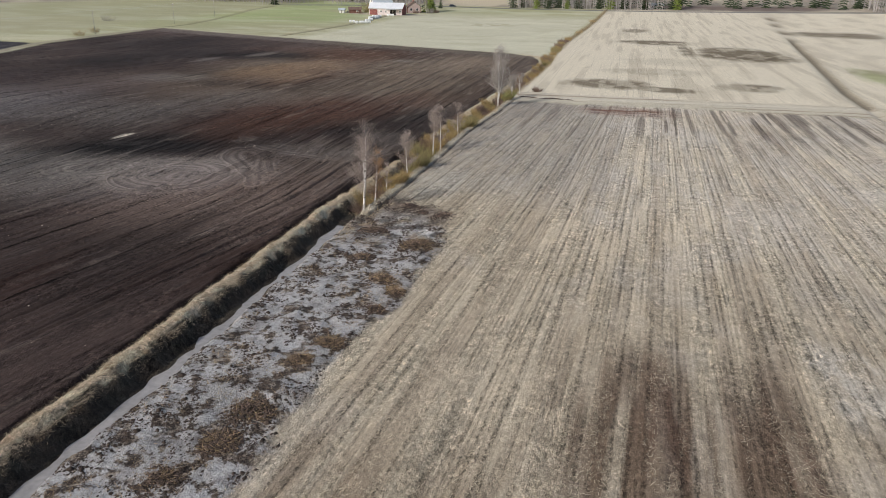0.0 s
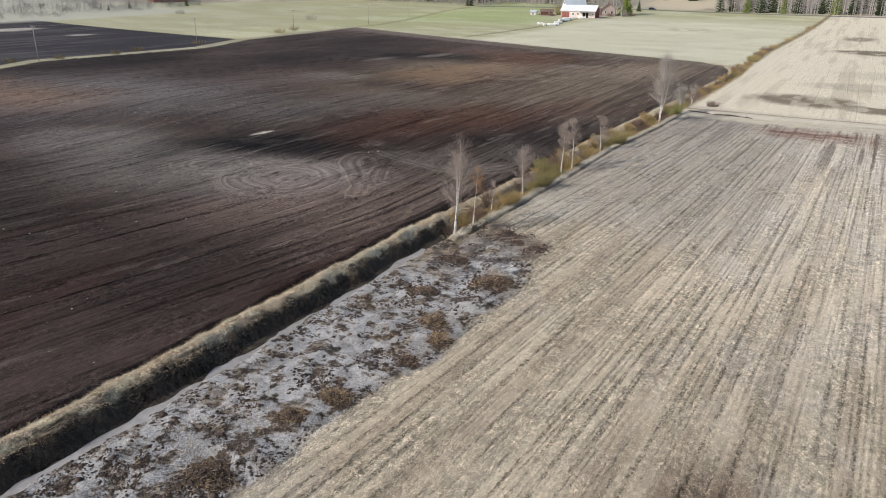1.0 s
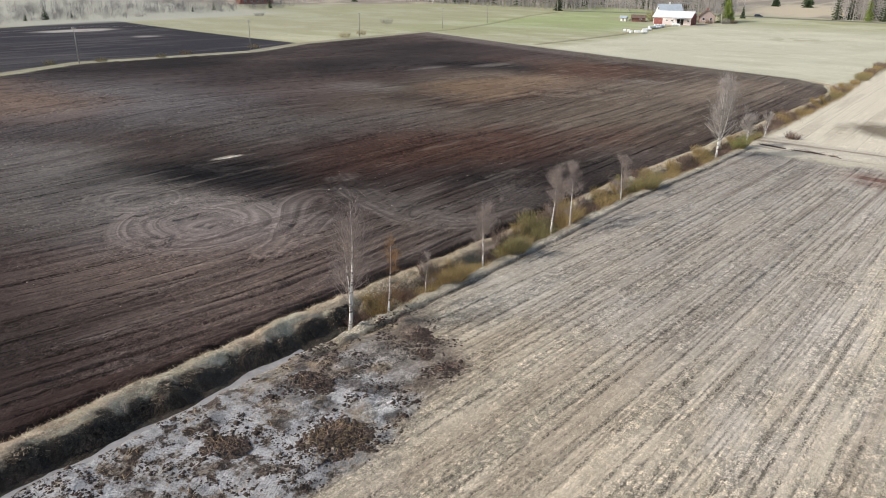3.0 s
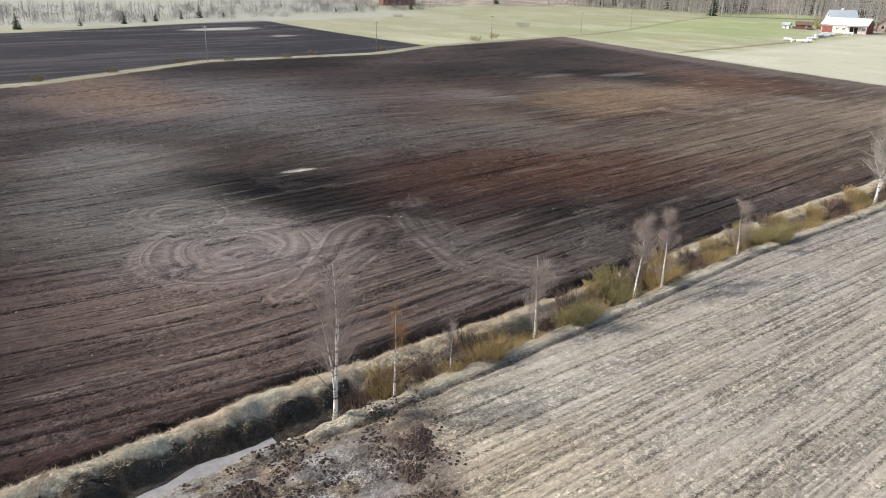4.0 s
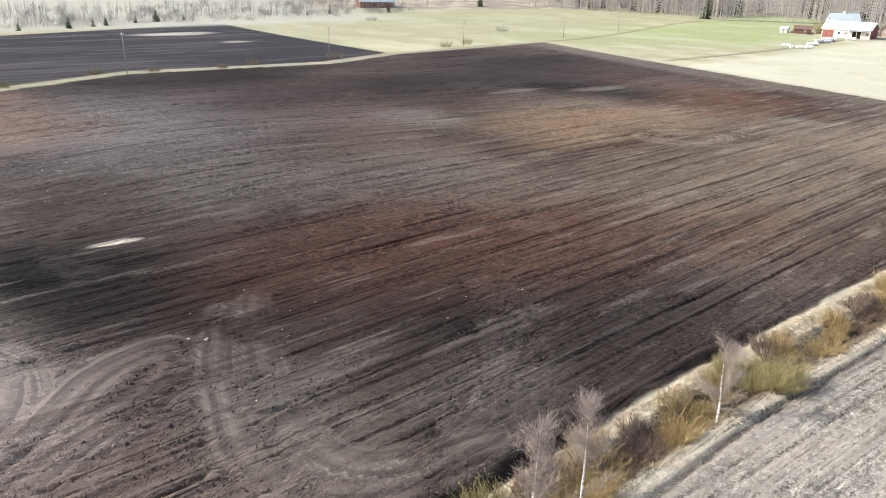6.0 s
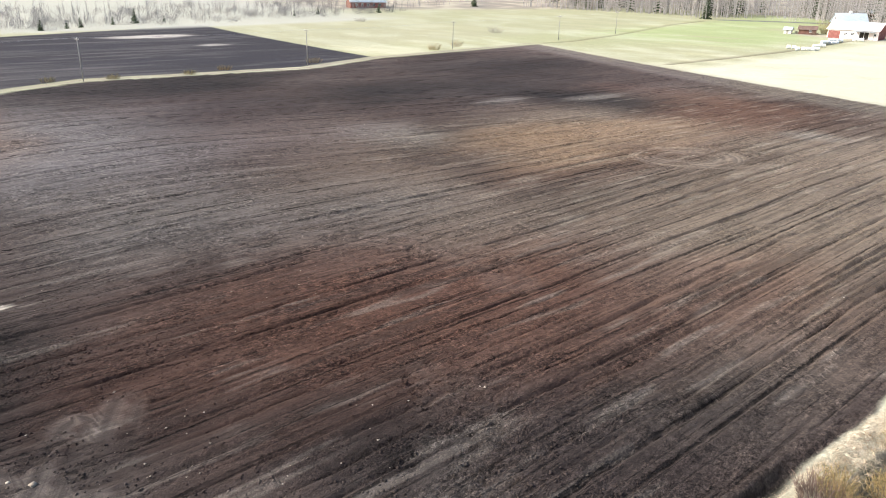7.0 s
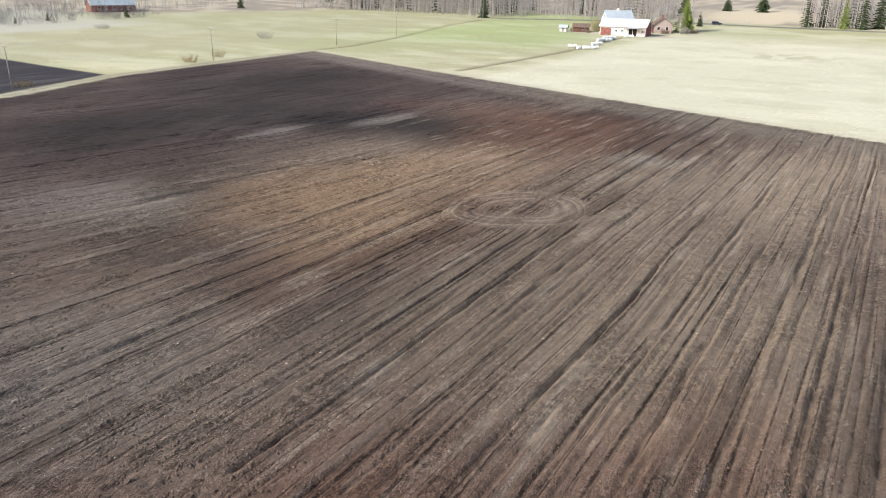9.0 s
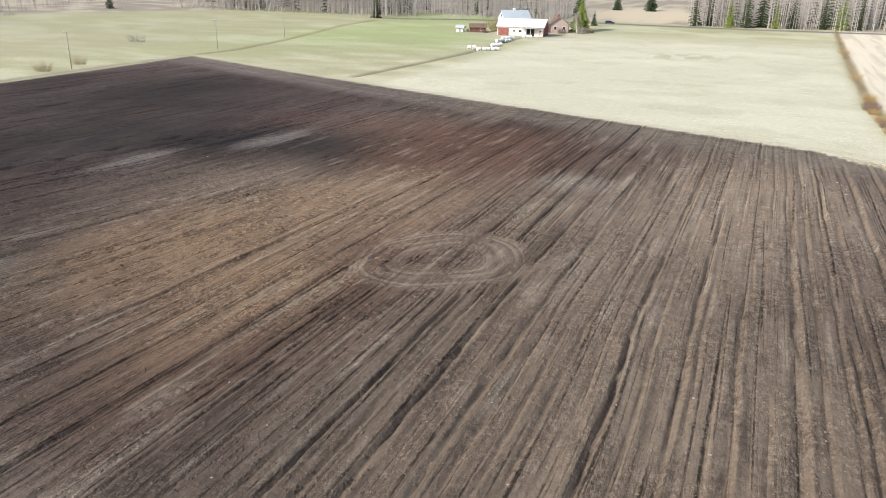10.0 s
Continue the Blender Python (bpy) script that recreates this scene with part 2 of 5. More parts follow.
    l.new(maths("MULTIPLY", maths("MAXIMUM", spread(noise_at(1.1, 8, 0.74), 0.50, 0.545, 0.0, 0.92), spread(noise_at(4.5, 5, 0.75), 0.52, 0.57, 0.0, 0.9)), spread(pale, 0.0, 1.0, 1.0, 0.3)), black.inputs["Factor"])
    over = n.new("ShaderNodeMix")
    over.data_type = "RGBA"
    l.new(mix.outputs["Result"], over.inputs["A"])
    l.new(black.outputs["Result"], over.inputs["B"])
    l.new(maths("MULTIPLY", attribute("silt").outputs["Fac"], spread(noise_at(0.4, 5, 0.6), 0.38, 0.46, 0.6, 1.0)), over.inputs["Factor"])
    l.new(over.outputs["Result"], b.inputs["Base Color"])
    bp = n.new("ShaderNodeBump")
    bp.inputs["Strength"].default_value, bp.inputs["Distance"].default_value = 1.0, 0.12
    relief = maths("SUBTRACT", maths("SUBTRACT", maths("ADD", grain, maths("MULTIPLY", thread, 0.6)), maths("ADD", maths("MULTIPLY", groove, 0.3), maths("MULTIPLY", maths("MULTIPLY", maths("SUBTRACT", lines, maths("MULTIPLY", crests, 0.6)), rows), 0.9))), maths("ADD", maths("MULTIPLY", near_d, 0.35), maths("MULTIPLY", fine_d, 0.45)))
    l.new(maths("MULTIPLY", relief, grit), bp.inputs["Height"])
    l.new(bp.outputs[0], b.inputs["Normal"])
    return m


EARTH = ground_material()
WATER = material("ditch_water", (0.33, 0.315, 0.305), rough=0.25, scale=0.6, amount=0.25)
BIRCH = material("birch_bark", (0.78, 0.75, 0.70), spots=(0.16, 0.14, 0.13), scale=2.0, amount=0.2, stretch=(1, 1, 3.2))
LIMB = material("dark_limb_bark", (0.30, 0.24, 0.21), scale=5)
PALE_LIMB = material("pale_limb_bark", (0.5, 0.47, 0.43), spots=(0.2, 0.17, 0.15), scale=4)
TWIG = material("reddish_twigs", (0.35, 0.29, 0.255), scale=3, random_tone=0.4)
TWIG_ORANGE = material("orange_twigs", (0.30, 0.17, 0.08), scale=3, random_tone=0.4)
TWIG_GREY = material("grey_twigs", (0.36, 0.325, 0.30), scale=3, random_tone=0.35)
WILLOW = material("ochre_willow_stems", (0.37, 0.265, 0.125), scale=3, random_tone=0.45)
WILLOW_GREEN = material("olive_willow_stems", (0.295, 0.24, 0.12), scale=3, random_tone=0.45)
WILLOW_DARK = material("dark_brown_stems", (0.20, 0.14, 0.11), scale=3, random_tone=0.45)
BUD = material("yellow_green_buds", (0.29, 0.27, 0.11), scale=3, random_tone=0.4)
FRESH = material("fresh_green_buds", (0.20, 0.26, 0.07), scale=3, random_tone=0.4)
DRY_GRASS = material("dry_straw_grass", (0.56, 0.455, 0.32), spots=(0.30, 0.22, 0.14), scale=1.0, random_tone=0.35)
STRAW = material("stubble_straw", (0.50, 0.43, 0.315), scale=1.0, random_tone=0.45)
def clod_material():
    """Loose earth in the colour of the soil round it, each lump a little lighter or darker."""
    m = bpy.data.materials.new("earth_clods")
    m.use_nodes = True
    n, l = m.node_tree.nodes, m.node_tree.links
    b = n["Principled BSDF"]
    b.inputs["Roughness"].default_value, b.inputs["Specular IOR Level"].default_value = 0.95, 0.12
    tone, geo = n.new("ShaderNodeAttribute"), n.new("ShaderNodeNewGeometry")
    tone.attribute_name = "tone"
    r, sc = n.new("ShaderNodeMapRange"), n.new("ShaderNodeVectorMath")
    r.inputs["To Min"].default_value, r.inputs["To Max"].default_value = 0.65, 1.4
    sc.operation = "SCALE"
    l.new(geo.outputs["Random Per Island"], r.inputs["Value"])
    l.new(tone.outputs["Color"], sc.inputs[0])
    l.new(r.outputs[0], sc.inputs["Scale"])
    l.new(sc.outputs[0], b.inputs["Base Color"])
    return m


CLOD = clod_material()
PALE_CLOD = material("pale_dry_clods", (0.34, 0.29, 0.23), scale=6, random_tone=0.4)
PEAT = material("black_peat", (0.066, 0.048, 0.038), scale=6, amount=0.5, bump=0.03, random_tone=0.4)
SPRUCE = material("spruce_needles", (0.05, 0.072, 0.032), scale=1.5, amount=0.4, random_tone=0.4)
SPRUCE_LIGHT = material("fresh_conifer_needles", (0.19, 0.24, 0.055), scale=1.5, amount=0.4, random_tone=0.4)
BARK = material("conifer_bark", (0.13, 0.09, 0.07), scale=4, bump=0.01)
OLD_WOOD = material("weathered_grey_wood", (0.32, 0.30, 0.27), scale=3, stretch=(1, 1, 0.2))
PINK_WALL = material("faded_pink_boards", (0.66, 0.58, 0.56), spots=(0.74, 0.69, 0.66), scale=0.5, amount=0.15)
RED_WALL = material("falu_red_boards", (0.27, 0.105, 0.09), spots=(0.36, 0.17, 0.15), scale=0.8, amount=0.25)
WORN_WALL = material("weathered_pinkish_boards", (0.45, 0.36, 0.33), spots=(0.36, 0.27, 0.24), scale=0.6, amount=0.2)
BROWN_WALL = material("brown_boards", (0.17, 0.09, 0.07), scale=0.8, amount=0.3)
WHITE_PAINT = material("white_paint", (0.78, 0.77, 0.74), scale=2, amount=0.1)
PALE_ROOF = material("pale_grey_sheet_metal", (0.66, 0.68, 0.70), rough=0.45, scale=0.4, amount=0.12, metal=0.0)
BLUE_ROOF = material("blue_grey_sheet_metal", (0.42, 0.47, 0.51), rough=0.45, scale=0.4, amount=0.2)
DARK_ROOF = material("brown_felt_roof", (0.16, 0.11, 0.09), scale=0.6, amount=0.3)
GLASS = material("window_glass", (0.03, 0.035, 0.04), rough=0.08, scale=1)
# near-black, for painted doorway shade and for black tyres
DARK_VOID = material("doorway_shade_and_tyre_black", (0.03, 0.025, 0.022), scale=1)
BALE_WRAP = material("white_bale_wrap", (0.80, 0.81, 0.80), rough=0.4, scale=2, amount=0.08)
STEEL = material("galvanised_steel", (0.5, 0.5, 0.5), rough=0.5, metal=0.6)


# ---- mesh builders ----
class Geo:
    def __init__(self):
        self.v, self.f = [], []

    def quad_box(self, x0, y0, z0, x1, y1, z1):
        k = len(self.v)
        self.v += [(x0, y0, z0), (x1, y0, z0), (x1, y1, z0), (x0, y1, z0), (x0, y0, z1), (x1, y0, z1), (x1, y1, z1), (x0, y1, z1)]
        self.f += [(k, k + 3, k + 2, k + 1), (k + 4, k + 5, k + 6, k + 7), (k, k + 1, k + 5, k + 4), (k + 1, k + 2, k + 6, k + 5), (k + 2, k + 3, k + 7, k + 6), (k + 3, k, k + 4, k + 7)]
        return self

    def prism(self, outline, y0, y1):
        """An outline in x and z, drawn out along y."""
        k, c = len(self.v), len(outline)
        self.v += [(x, y0, z) for x, z in outline] + [(x, y1, z) for x, z in outline]
        self.f += [tuple(range(k, k + c)), tuple(range(k + 2 * c - 1, k + c - 1, -1))]
        self.f += [(k + i, k + c + i, k + c + (i + 1) % c, k + (i + 1) % c) for i in range(c)]
        return self

    def tube(self, path, radii, sides=5):
        k = len(self.v)
        for i, p in enumerate(path):
            way = (path[min(i + 1, len(path) - 1)] - path[max(i - 1, 0)]).normalized()
            a = way.orthogonal().normalized()
            b = way.cross(a)
            for s in range(sides):
                w = 2 * math.pi * s / sides
                self.v.append(p + (a * math.cos(w) + b * math.sin(w)) * radii[i])
        for i in range(len(path) - 1):
            for s in range(sides):
                q = k + i * sides
                self.f.append((q + s, q + (s + 1) % sides, q + sides + (s + 1) % sides, q + sides + s))
        self.f.append(tuple(range(k + sides - 1, k - 1, -1)))
        self.f.append(tuple(range(len(self.v) - sides, len(self.v))))
        return self

    def sliver(self, p, way, length, width):
        """A thin three-sided twig that tapers to a point."""
        k = len(self.v)
        way = way.normalized()
        a = way.orthogonal().normalized()
        b = way.cross(a)
        for s in range(3):
            w = 2.094 * s
            self.v.append(p + (a * math.cos(w) + b * math.sin(w)) * width)
        self.v.append(p + way * length)
        self.f += [(k, k + 1, k + 3), (k + 1, k + 2, k + 3), (k + 2, k, k + 3)]

    def mesh(self, name, mat, smooth=False):
        me = bpy.data.meshes.new(name)
        me.from_pydata([tuple(p) for p in self.v], [], self.f)
        me.materials.append(mat)
        if smooth:
            me.polygons.foreach_set("use_smooth", [True] * len(me.polygons))
        return me


MANY = ("stem_thicket", "twig_haze", "budding", "peat", "root_tangle", "reed_tuft")


def part(name, geo, mat, parent, label="", smooth=False):
    ob = new(name, geo.mesh(name, mat, smooth))
    ob.parent = parent
    if label:
        ob["label"] = label
    if name in MANY:
        ob["kind"] = "stuff"
    return ob


def thing(name, m, label, category, group="", kind=""):
    ob = new(name)
    ob.matrix_basis = m
    return tagged(ob, label, category, group, kind)


def triangles(name, points, mat, label, category, corners=3):
    """One mesh of loose triangles, points shaped (n, 3, 3): grass and straw."""
    me = bpy.data.meshes.new(name)
    c = len(points)
    me.vertices.add(c * 3)
    me.vertices.foreach_set("co", points.astype(np.float32).ravel())
    me.loops.add(c * 3)
    me.loops.foreach_set("vertex_index", np.arange(c * 3, dtype=np.int32))
    me.polygons.add(c)
    me.polygons.foreach_set("loop_start", np.arange(0, c * 3, 3, dtype=np.int32))
    me.update(calc_edges=True)
    me.materials.append(mat)
    return tagged(new(name, me), label, category, kind="stuff")


# ---- the lie of the land ----
TABLE = np.random.default_rng(3).random(256 * 256).astype(np.float32)


def vn(x, y, seed=0):
    """Smooth value noise from 0 to 1."""
    x, y = np.asarray(x, np.float64), np.asarray(y, np.float64)
    fx, fy = np.floor(x), np.floor(y)
    u, v = (x - fx).astype(np.float32), (y - fy).astype(np.float32)
    u, v = u * u * (3 - 2 * u), v * v * (3 - 2 * v)
    ix, iy = fx.astype(np.int32) + seed * 57, fy.astype(np.int32) + seed * 131
    x0, x1, y0, y1 = (ix & 255) << 8, ((ix + 1) & 255) << 8, iy & 255, (iy + 1) & 255
    a, b, c, d = TABLE[x0 + y0], TABLE[x1 + y0], TABLE[x0 + y1], TABLE[x1 + y1]
    a, c = a + (b - a) * u, c + (d - c) * u
    return a + (c - a) * v


def fbm(x, y, seed=0, octaves=3):
    s, t, w = 0, 0, 1.0
    for o in range(octaves):
        s, t = s + w * vn(x * 2 ** o, y * 2 ** o, seed + 17 * o), t + w
        w *= 0.55
    return s / t


def ramp(v, a, b):
    t = np.clip((v - a) / (b - a), 0, 1)
    return t * t * (3 - 2 * t)


def rise(x, y):
    """The land is flat round the fields and climbs gently towards the woods."""
    r = np.hypot(x, y - 60)
    q = np.clip(r - 200, 0, 300)
    return 9.5e-5 * q * q + 8 * (1 - np.exp(-np.clip(r - 500, 0, None) / 140.0))


def field_right(y):
    return np.interp(y, [20, 60, 70, 80, 100, 128, 189, 198, 207, 214], [-26.2, -26.4, -25.8, -25.2, -25.2, -23.6, -21.3, -22.5, -25.3, -32.0]) + 0.45 * (fbm(y / 2.6, y * 0 + 7.7, 64) - 0.5)


def field_left(y):
    return np.interp(y, [-50, 75, 118, 168, 198, 271], [-135, -152, -174, -170, -182, -188.5])


def field_far(x):
    return 212.5 - 0.357 * (x + 25)


def slot_off(y):
    """Half the width of the open furrow that parts bank and field."""
    return np.interp(y, [20, 55, 66, 100, 125], [0.15, 0.17, 0.26, 0.26, 0.16]) * (0.7 + 0.6 * vn(y / 3.0, y * 0 + 9.1, 67))


def ditch_mid(y):
    return -23.35 + 0.3 * (vn(y / 9.0, y * 0 + 3.3, 5) - 0.5) + np.interp(y, [60, 72, 95, 119, 139, 187, 212], [0, 0.3, 0.6, 2.0, 2.6, 3.6, 2.6])


def east_ditch(y):
    return np.interp(y, [60, 127, 156, 219, 327, 381, 460], [38, 41.3, 43, 50.5, 63, 68, 76])


def hedge_line(y):
    return np.interp(y, [137, 187, 212, 263, 376, 465], [-20.5, -19.8, -20.8, -21.0, -17.0, -14.0])


def meadow_ditch(y):
    return np.interp(y, [252, 318, 385], [-126.7, -124.8, -127])


def green_ditch(y):
    return np.interp(y, [271, 289, 322, 389, 425], [-189.5, -189, -195, -211.5, -213])


def smooth_way(points, closed, cuts=5):
    """A line through the points, rounded between them."""
    p = [np.array(q, float) for q in points]
    n = len(p)
    out = []
    for i in range(n if closed else n - 1):
        a, b, c, d = (p[k % n] if closed else p[min(max(k, 0), n - 1)] for k in (i - 1, i, i + 1, i + 2))
        for t in np.arange(cuts) / cuts:
            out.append(0.5 * (2 * b + (c - a) * t + (2 * a - 5 * b + 4 * c - d) * t * t + (3 * b - a - 3 * c + d) * t ** 3))
    out.append(p[0] if closed else p[-1])
    return np.array(out)


# where the tractor turned: the line it drove, whether it closed, half width, how plain it shows
TRACKS = [(smooth_way(way, closed), half, plain) for way, closed, half, plain in (
    (((-47.0, 60.4), (-50.6, 62.3), (-52.0, 65.8), (-50.1, 69.6), (-45.6, 70.4), (-41.9, 67.3), (-41.6, 63.6), (-43.4, 61.0)), True, 2.4, 0.7),
    (((-46.4, 64.0), (-46.8, 66.2), (-45.0, 67.6), (-43.8, 66.4), (-44.6, 64.5)), True, 0.9, 0.7),
    (((-59.0, 62.6), (-60.9, 64.7), (-60.0, 67.0), (-56.7, 68.3), (-54.2, 66.7), (-54.1, 64.2), (-56.2, 62.8)), True, 1.6, 0.65),
    (((-36.4, 64.5), (-38.2, 67.6), (-42.0, 71.4), (-45.4, 75.4), (-45.9, 78.2), (-43.8, 78.6), (-41.3, 76.4), (-39.2, 72.4), (-37.2, 69.0)), False, 1.5, 0.8),
    (((-49.8, 69.0), (-49.0, 70.6), (-47.6, 71.0), (-45.0, 70.0), (-43.0, 68.0)), False, 0.8, 0.6),
    (((-48.0, 83.0), (-45.9, 81.7), (-41.1, 79.5), (-36.2, 78.0), (-31.9, 77.6), (-29.0, 79.6), (-27.6, 83.0)), False, 1.2, 0.9),
    (((-48.5, 85.5), (-45.4, 83.9), (-38.7, 81.4), (-33.7, 80.2), (-30.4, 80.6), (-28.6, 83.0), (-27.8, 87.0)), False, 1.0, 0.7),
    (((-42.0, 99.0), (-38.8, 97.4), (-34.0, 93.7), (-30.5, 90.2), (-29.0, 86.4)), False, 1.0, 0.32),
    (((-40.0, 100.2), (-36.8, 98.4), (-32.3, 94.8), (-28.9, 91.2)), False, 0.8, 0.25),
    (((-74.6, 85.2), (-72.8, 81.0), (-67.8, 77.9), (-62.2, 76.9), (-59.8, 78.6)), False, 1.0, 0.25),
    (((-117.5, 72.0), (-124.0, 79.0), (-114.0, 85.0), (-106.5, 77.5)), True, 2.0, 0.4),
    (((-65.2, 153.8), (-65.3, 158.0), (-62.5, 162.0), (-58.8, 161.9), (-56.9, 159.0), (-57.2, 155.8), (-60.2, 153.2), (-63.2, 152.8)), True, 1.9, 0.65),
    (((-65.7, 91.8), (-66.1, 98.8), (-62.9, 107.2), (-53.3, 113.0), (-47.5, 111.4)), False, 2.0, 0.3),
)]


def turn_masks(x, y):
    """For each driven line: the way across it, how far a place lies in it, and how plain it shows."""
    for way, half, plain in TRACKS:
        lo, hi = way.min(0) - half - 2.0, way.max(0) + half + 2.0
        k = np.nonzero((x > lo[0]) & (x < hi[0]) & (y > lo[1]) & (y < hi[1]))[0]
        ring, mask = np.zeros(len(x)), np.zeros(len(x))
        if len(k):
            px, py = x[k] + 0.5 * (vn(x[k] / 3.5, y[k] / 3.5, 18) - 0.5), y[k] + 0.5 * (vn(x[k] / 3.5, y[k] / 3.5, 20) - 0.5)
            best, side = np.full(len(k), 1e9), np.zeros(len(k))
            for (ax, ay), (bx, by) in zip(way[:-1], way[1:]):
                ex, ey = bx - ax, by - ay
                t = np.clip(((px - ax) * ex + (py - ay) * ey) / (ex * ex + ey * ey + 1e-9), 0, 1)
                dx, dy = px - ax - t * ex, py - ay - t * ey
                d = np.hypot(dx, dy)
                near = d < best
                best, side = np.where(near, d, best), np.where(near, np.sign(ex * dy - ey * dx), side)
            ring[k] = best * side + 9.0
            mask[k] = ramp(best, half + 0.45, half - 0.35) * (0.3 + 0.7 * ramp(fbm(px / 3.0, py / 3.0, 19), 0.3, 0.6))
        yield ring, mask, plain


BEND_Y = np.arange(0.0, 300.0, 1.0)
BEND_X = np.cumsum(np.interp(BEND_Y, [0, 60, 75, 88, 104, 116, 150, 190, 230], [-0.1, -0.15, -0.42, -0.32, 0.0, 0.30, 0.24, 0.04, 0.0]))
BEND_X = BEND_X - BEND_X[104]


def row_line(x, y):
    """Across-the-rows coordinate of the ploughed field: straight by the ditch, aslant in the south, bending to the west."""
    bend = 1.6 * (vn(x / 70.0, y / 55.0, 2) - 0.5) + 0.4 * (vn(x / 9.0, y / 14.0, 3) - 0.5)
    west = ramp(x, -58, -94)
    south = np.clip(62.0 - y, 0, None)
    return x + bend - west * np.interp(y, BEND_Y, BEND_X) + 0.2 * (np.hypot(south, 4.0) - 4.0)


def stubble_line(x, y):
    return x - 0.085 * y * ramp(30 - x, 0, 50)


def ploughed(x, y):
    """How far a place lies in the ploughed field, 0 to 1."""
    e = 0.5 * (vn(x / 2.0, y / 2.0, 8) - 0.5)
    return ramp(field_right(y) - x + e, 0, 0.35) * ramp(x - field_left(y) + e, 0, 1.5) * ramp(field_far(x) - y + e, 0, 1.2)


def second_field(x, y):
    left = np.interp(y, [-50, 98, 192], [-270, -288, -315])
    top = 198.1 - 0.047 * (x + 184)
    return ramp(field_left(y) - 3.5 - x, 0, 1.2) * ramp(x - left, 0, 2) * ramp(top - y, 0, 1.5)


def strip(x, y):
    """The silted strip between ditch and stubble."""
    e = 2.2 * (fbm(x / 3.0, y / 4.0, 31) - 0.5)
    edge = np.interp(y, [20, 50, 60, 66], [-14.6, -13.0, -13.6, -19.5])
    return ramp(x, -22.6, -22.1) * ramp(edge + e - x, -0.4, 0.5) * ramp(64 + 3 * e - y, 0, 3)


def height(x, y):
    z = rise(x, y)
    field = ploughed(x, y)
    # drilled rows and deeper wheel furrows along the ditch, bending with the tractor's line
    u = row_line(x, y)
    rough = 0.35 + 0.65 * fbm(x / 14.0, y / 14.0, 21)
    driven = np.zeros(len(x))
    for ring, mask, plain in turn_masks(x, y):
        mask = mask * min(1.0, plain + 0.3)
        u = u * (1 - mask) + (ring + 0.25 * (vn(x / 2.0, y / 2.0, 14) - 0.5)) * mask
        rough = rough * (1 - 0.55 * mask)
        driven = np.maximum(driven, mask)
    rows = 0.10 * (vn(u / 0.36, y / 9.0, 4) - 0.5) + 0.12 * (vn(u / 1.3, y / 20.0, 6) - 0.5) + 0.15 * (fbm(x / 0.5, y / 0.9, 9, 2) - 0.5)
    z = z + field * rough * rows
    for apart, deep, wide, seed in ((2.9, 0.30, 0.16, 12), (1.27, 0.17, 0.12, 16)):
        w = u + 0.2 * (vn(x / 1.3, y / 2.6, seed + 5) - 0.5)
        off = (w / apart) % 1 * apart - apart * (0.3 + 0.4 * vn(np.floor(w / apart) * 3.1 + 0.5, y * 0, seed))
        there = ramp(vn(np.floor(w / apart) * 3.1, y / 24.0, seed + 3), 0.36, 0.6) * (0.55 + 0.45 * ramp(vn(x / 0.9, y / 1.6, seed + 7), 0.25, 0.5))
        z = z + field * there * (1 - 0.7 * np.clip(driven, 0, 1)) * deep * (-np.exp(-(off / wide) ** 2) + 0.35 * np.exp(-((off - 2.4 * wide) / (1.2 * wide)) ** 2))
    # stubble rows and tractor lanes
    stub = (1 - field) * ramp(x, -20, -13) * ramp(137 - y, 0, 6)
    su = stubble_line(x, y) + 0.6 * vn(x / 12.0, y / 20.0, 7)
    z = z + stub * (0.05 * (vn(su / 0.5, y / 6.0, 41) - 0.5) + 0.12 * (vn(su / 1.9, y / 30.0, 42) - 0.5) + 0.03 * (fbm(x / 0.5, y / 0.5, 43, 2) - 0.5))
    # silted strip: lumps and flat pans
    st = strip(x, y)
    lump = fbm(x / 1.3, y / 1.5, 51)
    z = z + st * (0.55 * np.clip(lump - 0.48, 0, 1) + 0.16 * (fbm(x / 0.4, y / 0.4, 52, 2) - 0.5))
    # the long ditch with its raised bank, and the open furrow that parts bank and field
    on = ramp(y, -30, -10) * ramp(214 - y, 0, 8)
    s = x - ditch_mid(y)
    rag = 1 + 0.7 * (fbm(x / 0.9, y / 1.1, 61) - 0.5)
    s = s + 0.5 * (fbm(y / 1.7, y * 0 + 1.5, 65) - 0.5)
    open_part = ramp(64 - y, -4, 3)
    deep = np.interp(s * rag, [-1.65, -1.4, -0.95, -0.35, -0.05, 0.3, 0.75, 1.25], [0, -0.3, -0.95, -1.03, -1.16, -1.16, -0.5, 0])
    shallow = np.interp(s * rag, [-1.2, -0.5, 0.4, 1.1], [0, -0.85, -0.85, 0]) * (0.55 + 0.7 * vn(y / 6.0, y * 0, 63))
    z = z + on * (open_part * deep + (1 - open_part) * shallow)
    z = z + on * (np.interp(y, [58, 66], [0.26, 0.12]) + 0.4 * (fbm(x / 0.7, y / 1.0, 62) - 0.5)) * np.exp(-((x - field_right(y) - 0.66) / 0.46) ** 4)
    z = z - on * 0.75 * np.exp(-((x - field_right(y) + slot_off(y)) / (slot_off(y) + 0.2)) ** 4) * ramp(vn(y / 8.0, y * 0, 66), 0.1, 0.4) * ramp(120 - y, 0, 20)
    z = z - on * ramp(y, 54, 60) * ramp(132 - y, 0, 6) * 0.28 * np.exp(-((s - 2.2) / 0.17) ** 2)
    # headland ditch, hedge line, the eastern ditch and the far ditches
    hl = ramp(x, -20, -17) * ramp(45 - x, 0, 6)
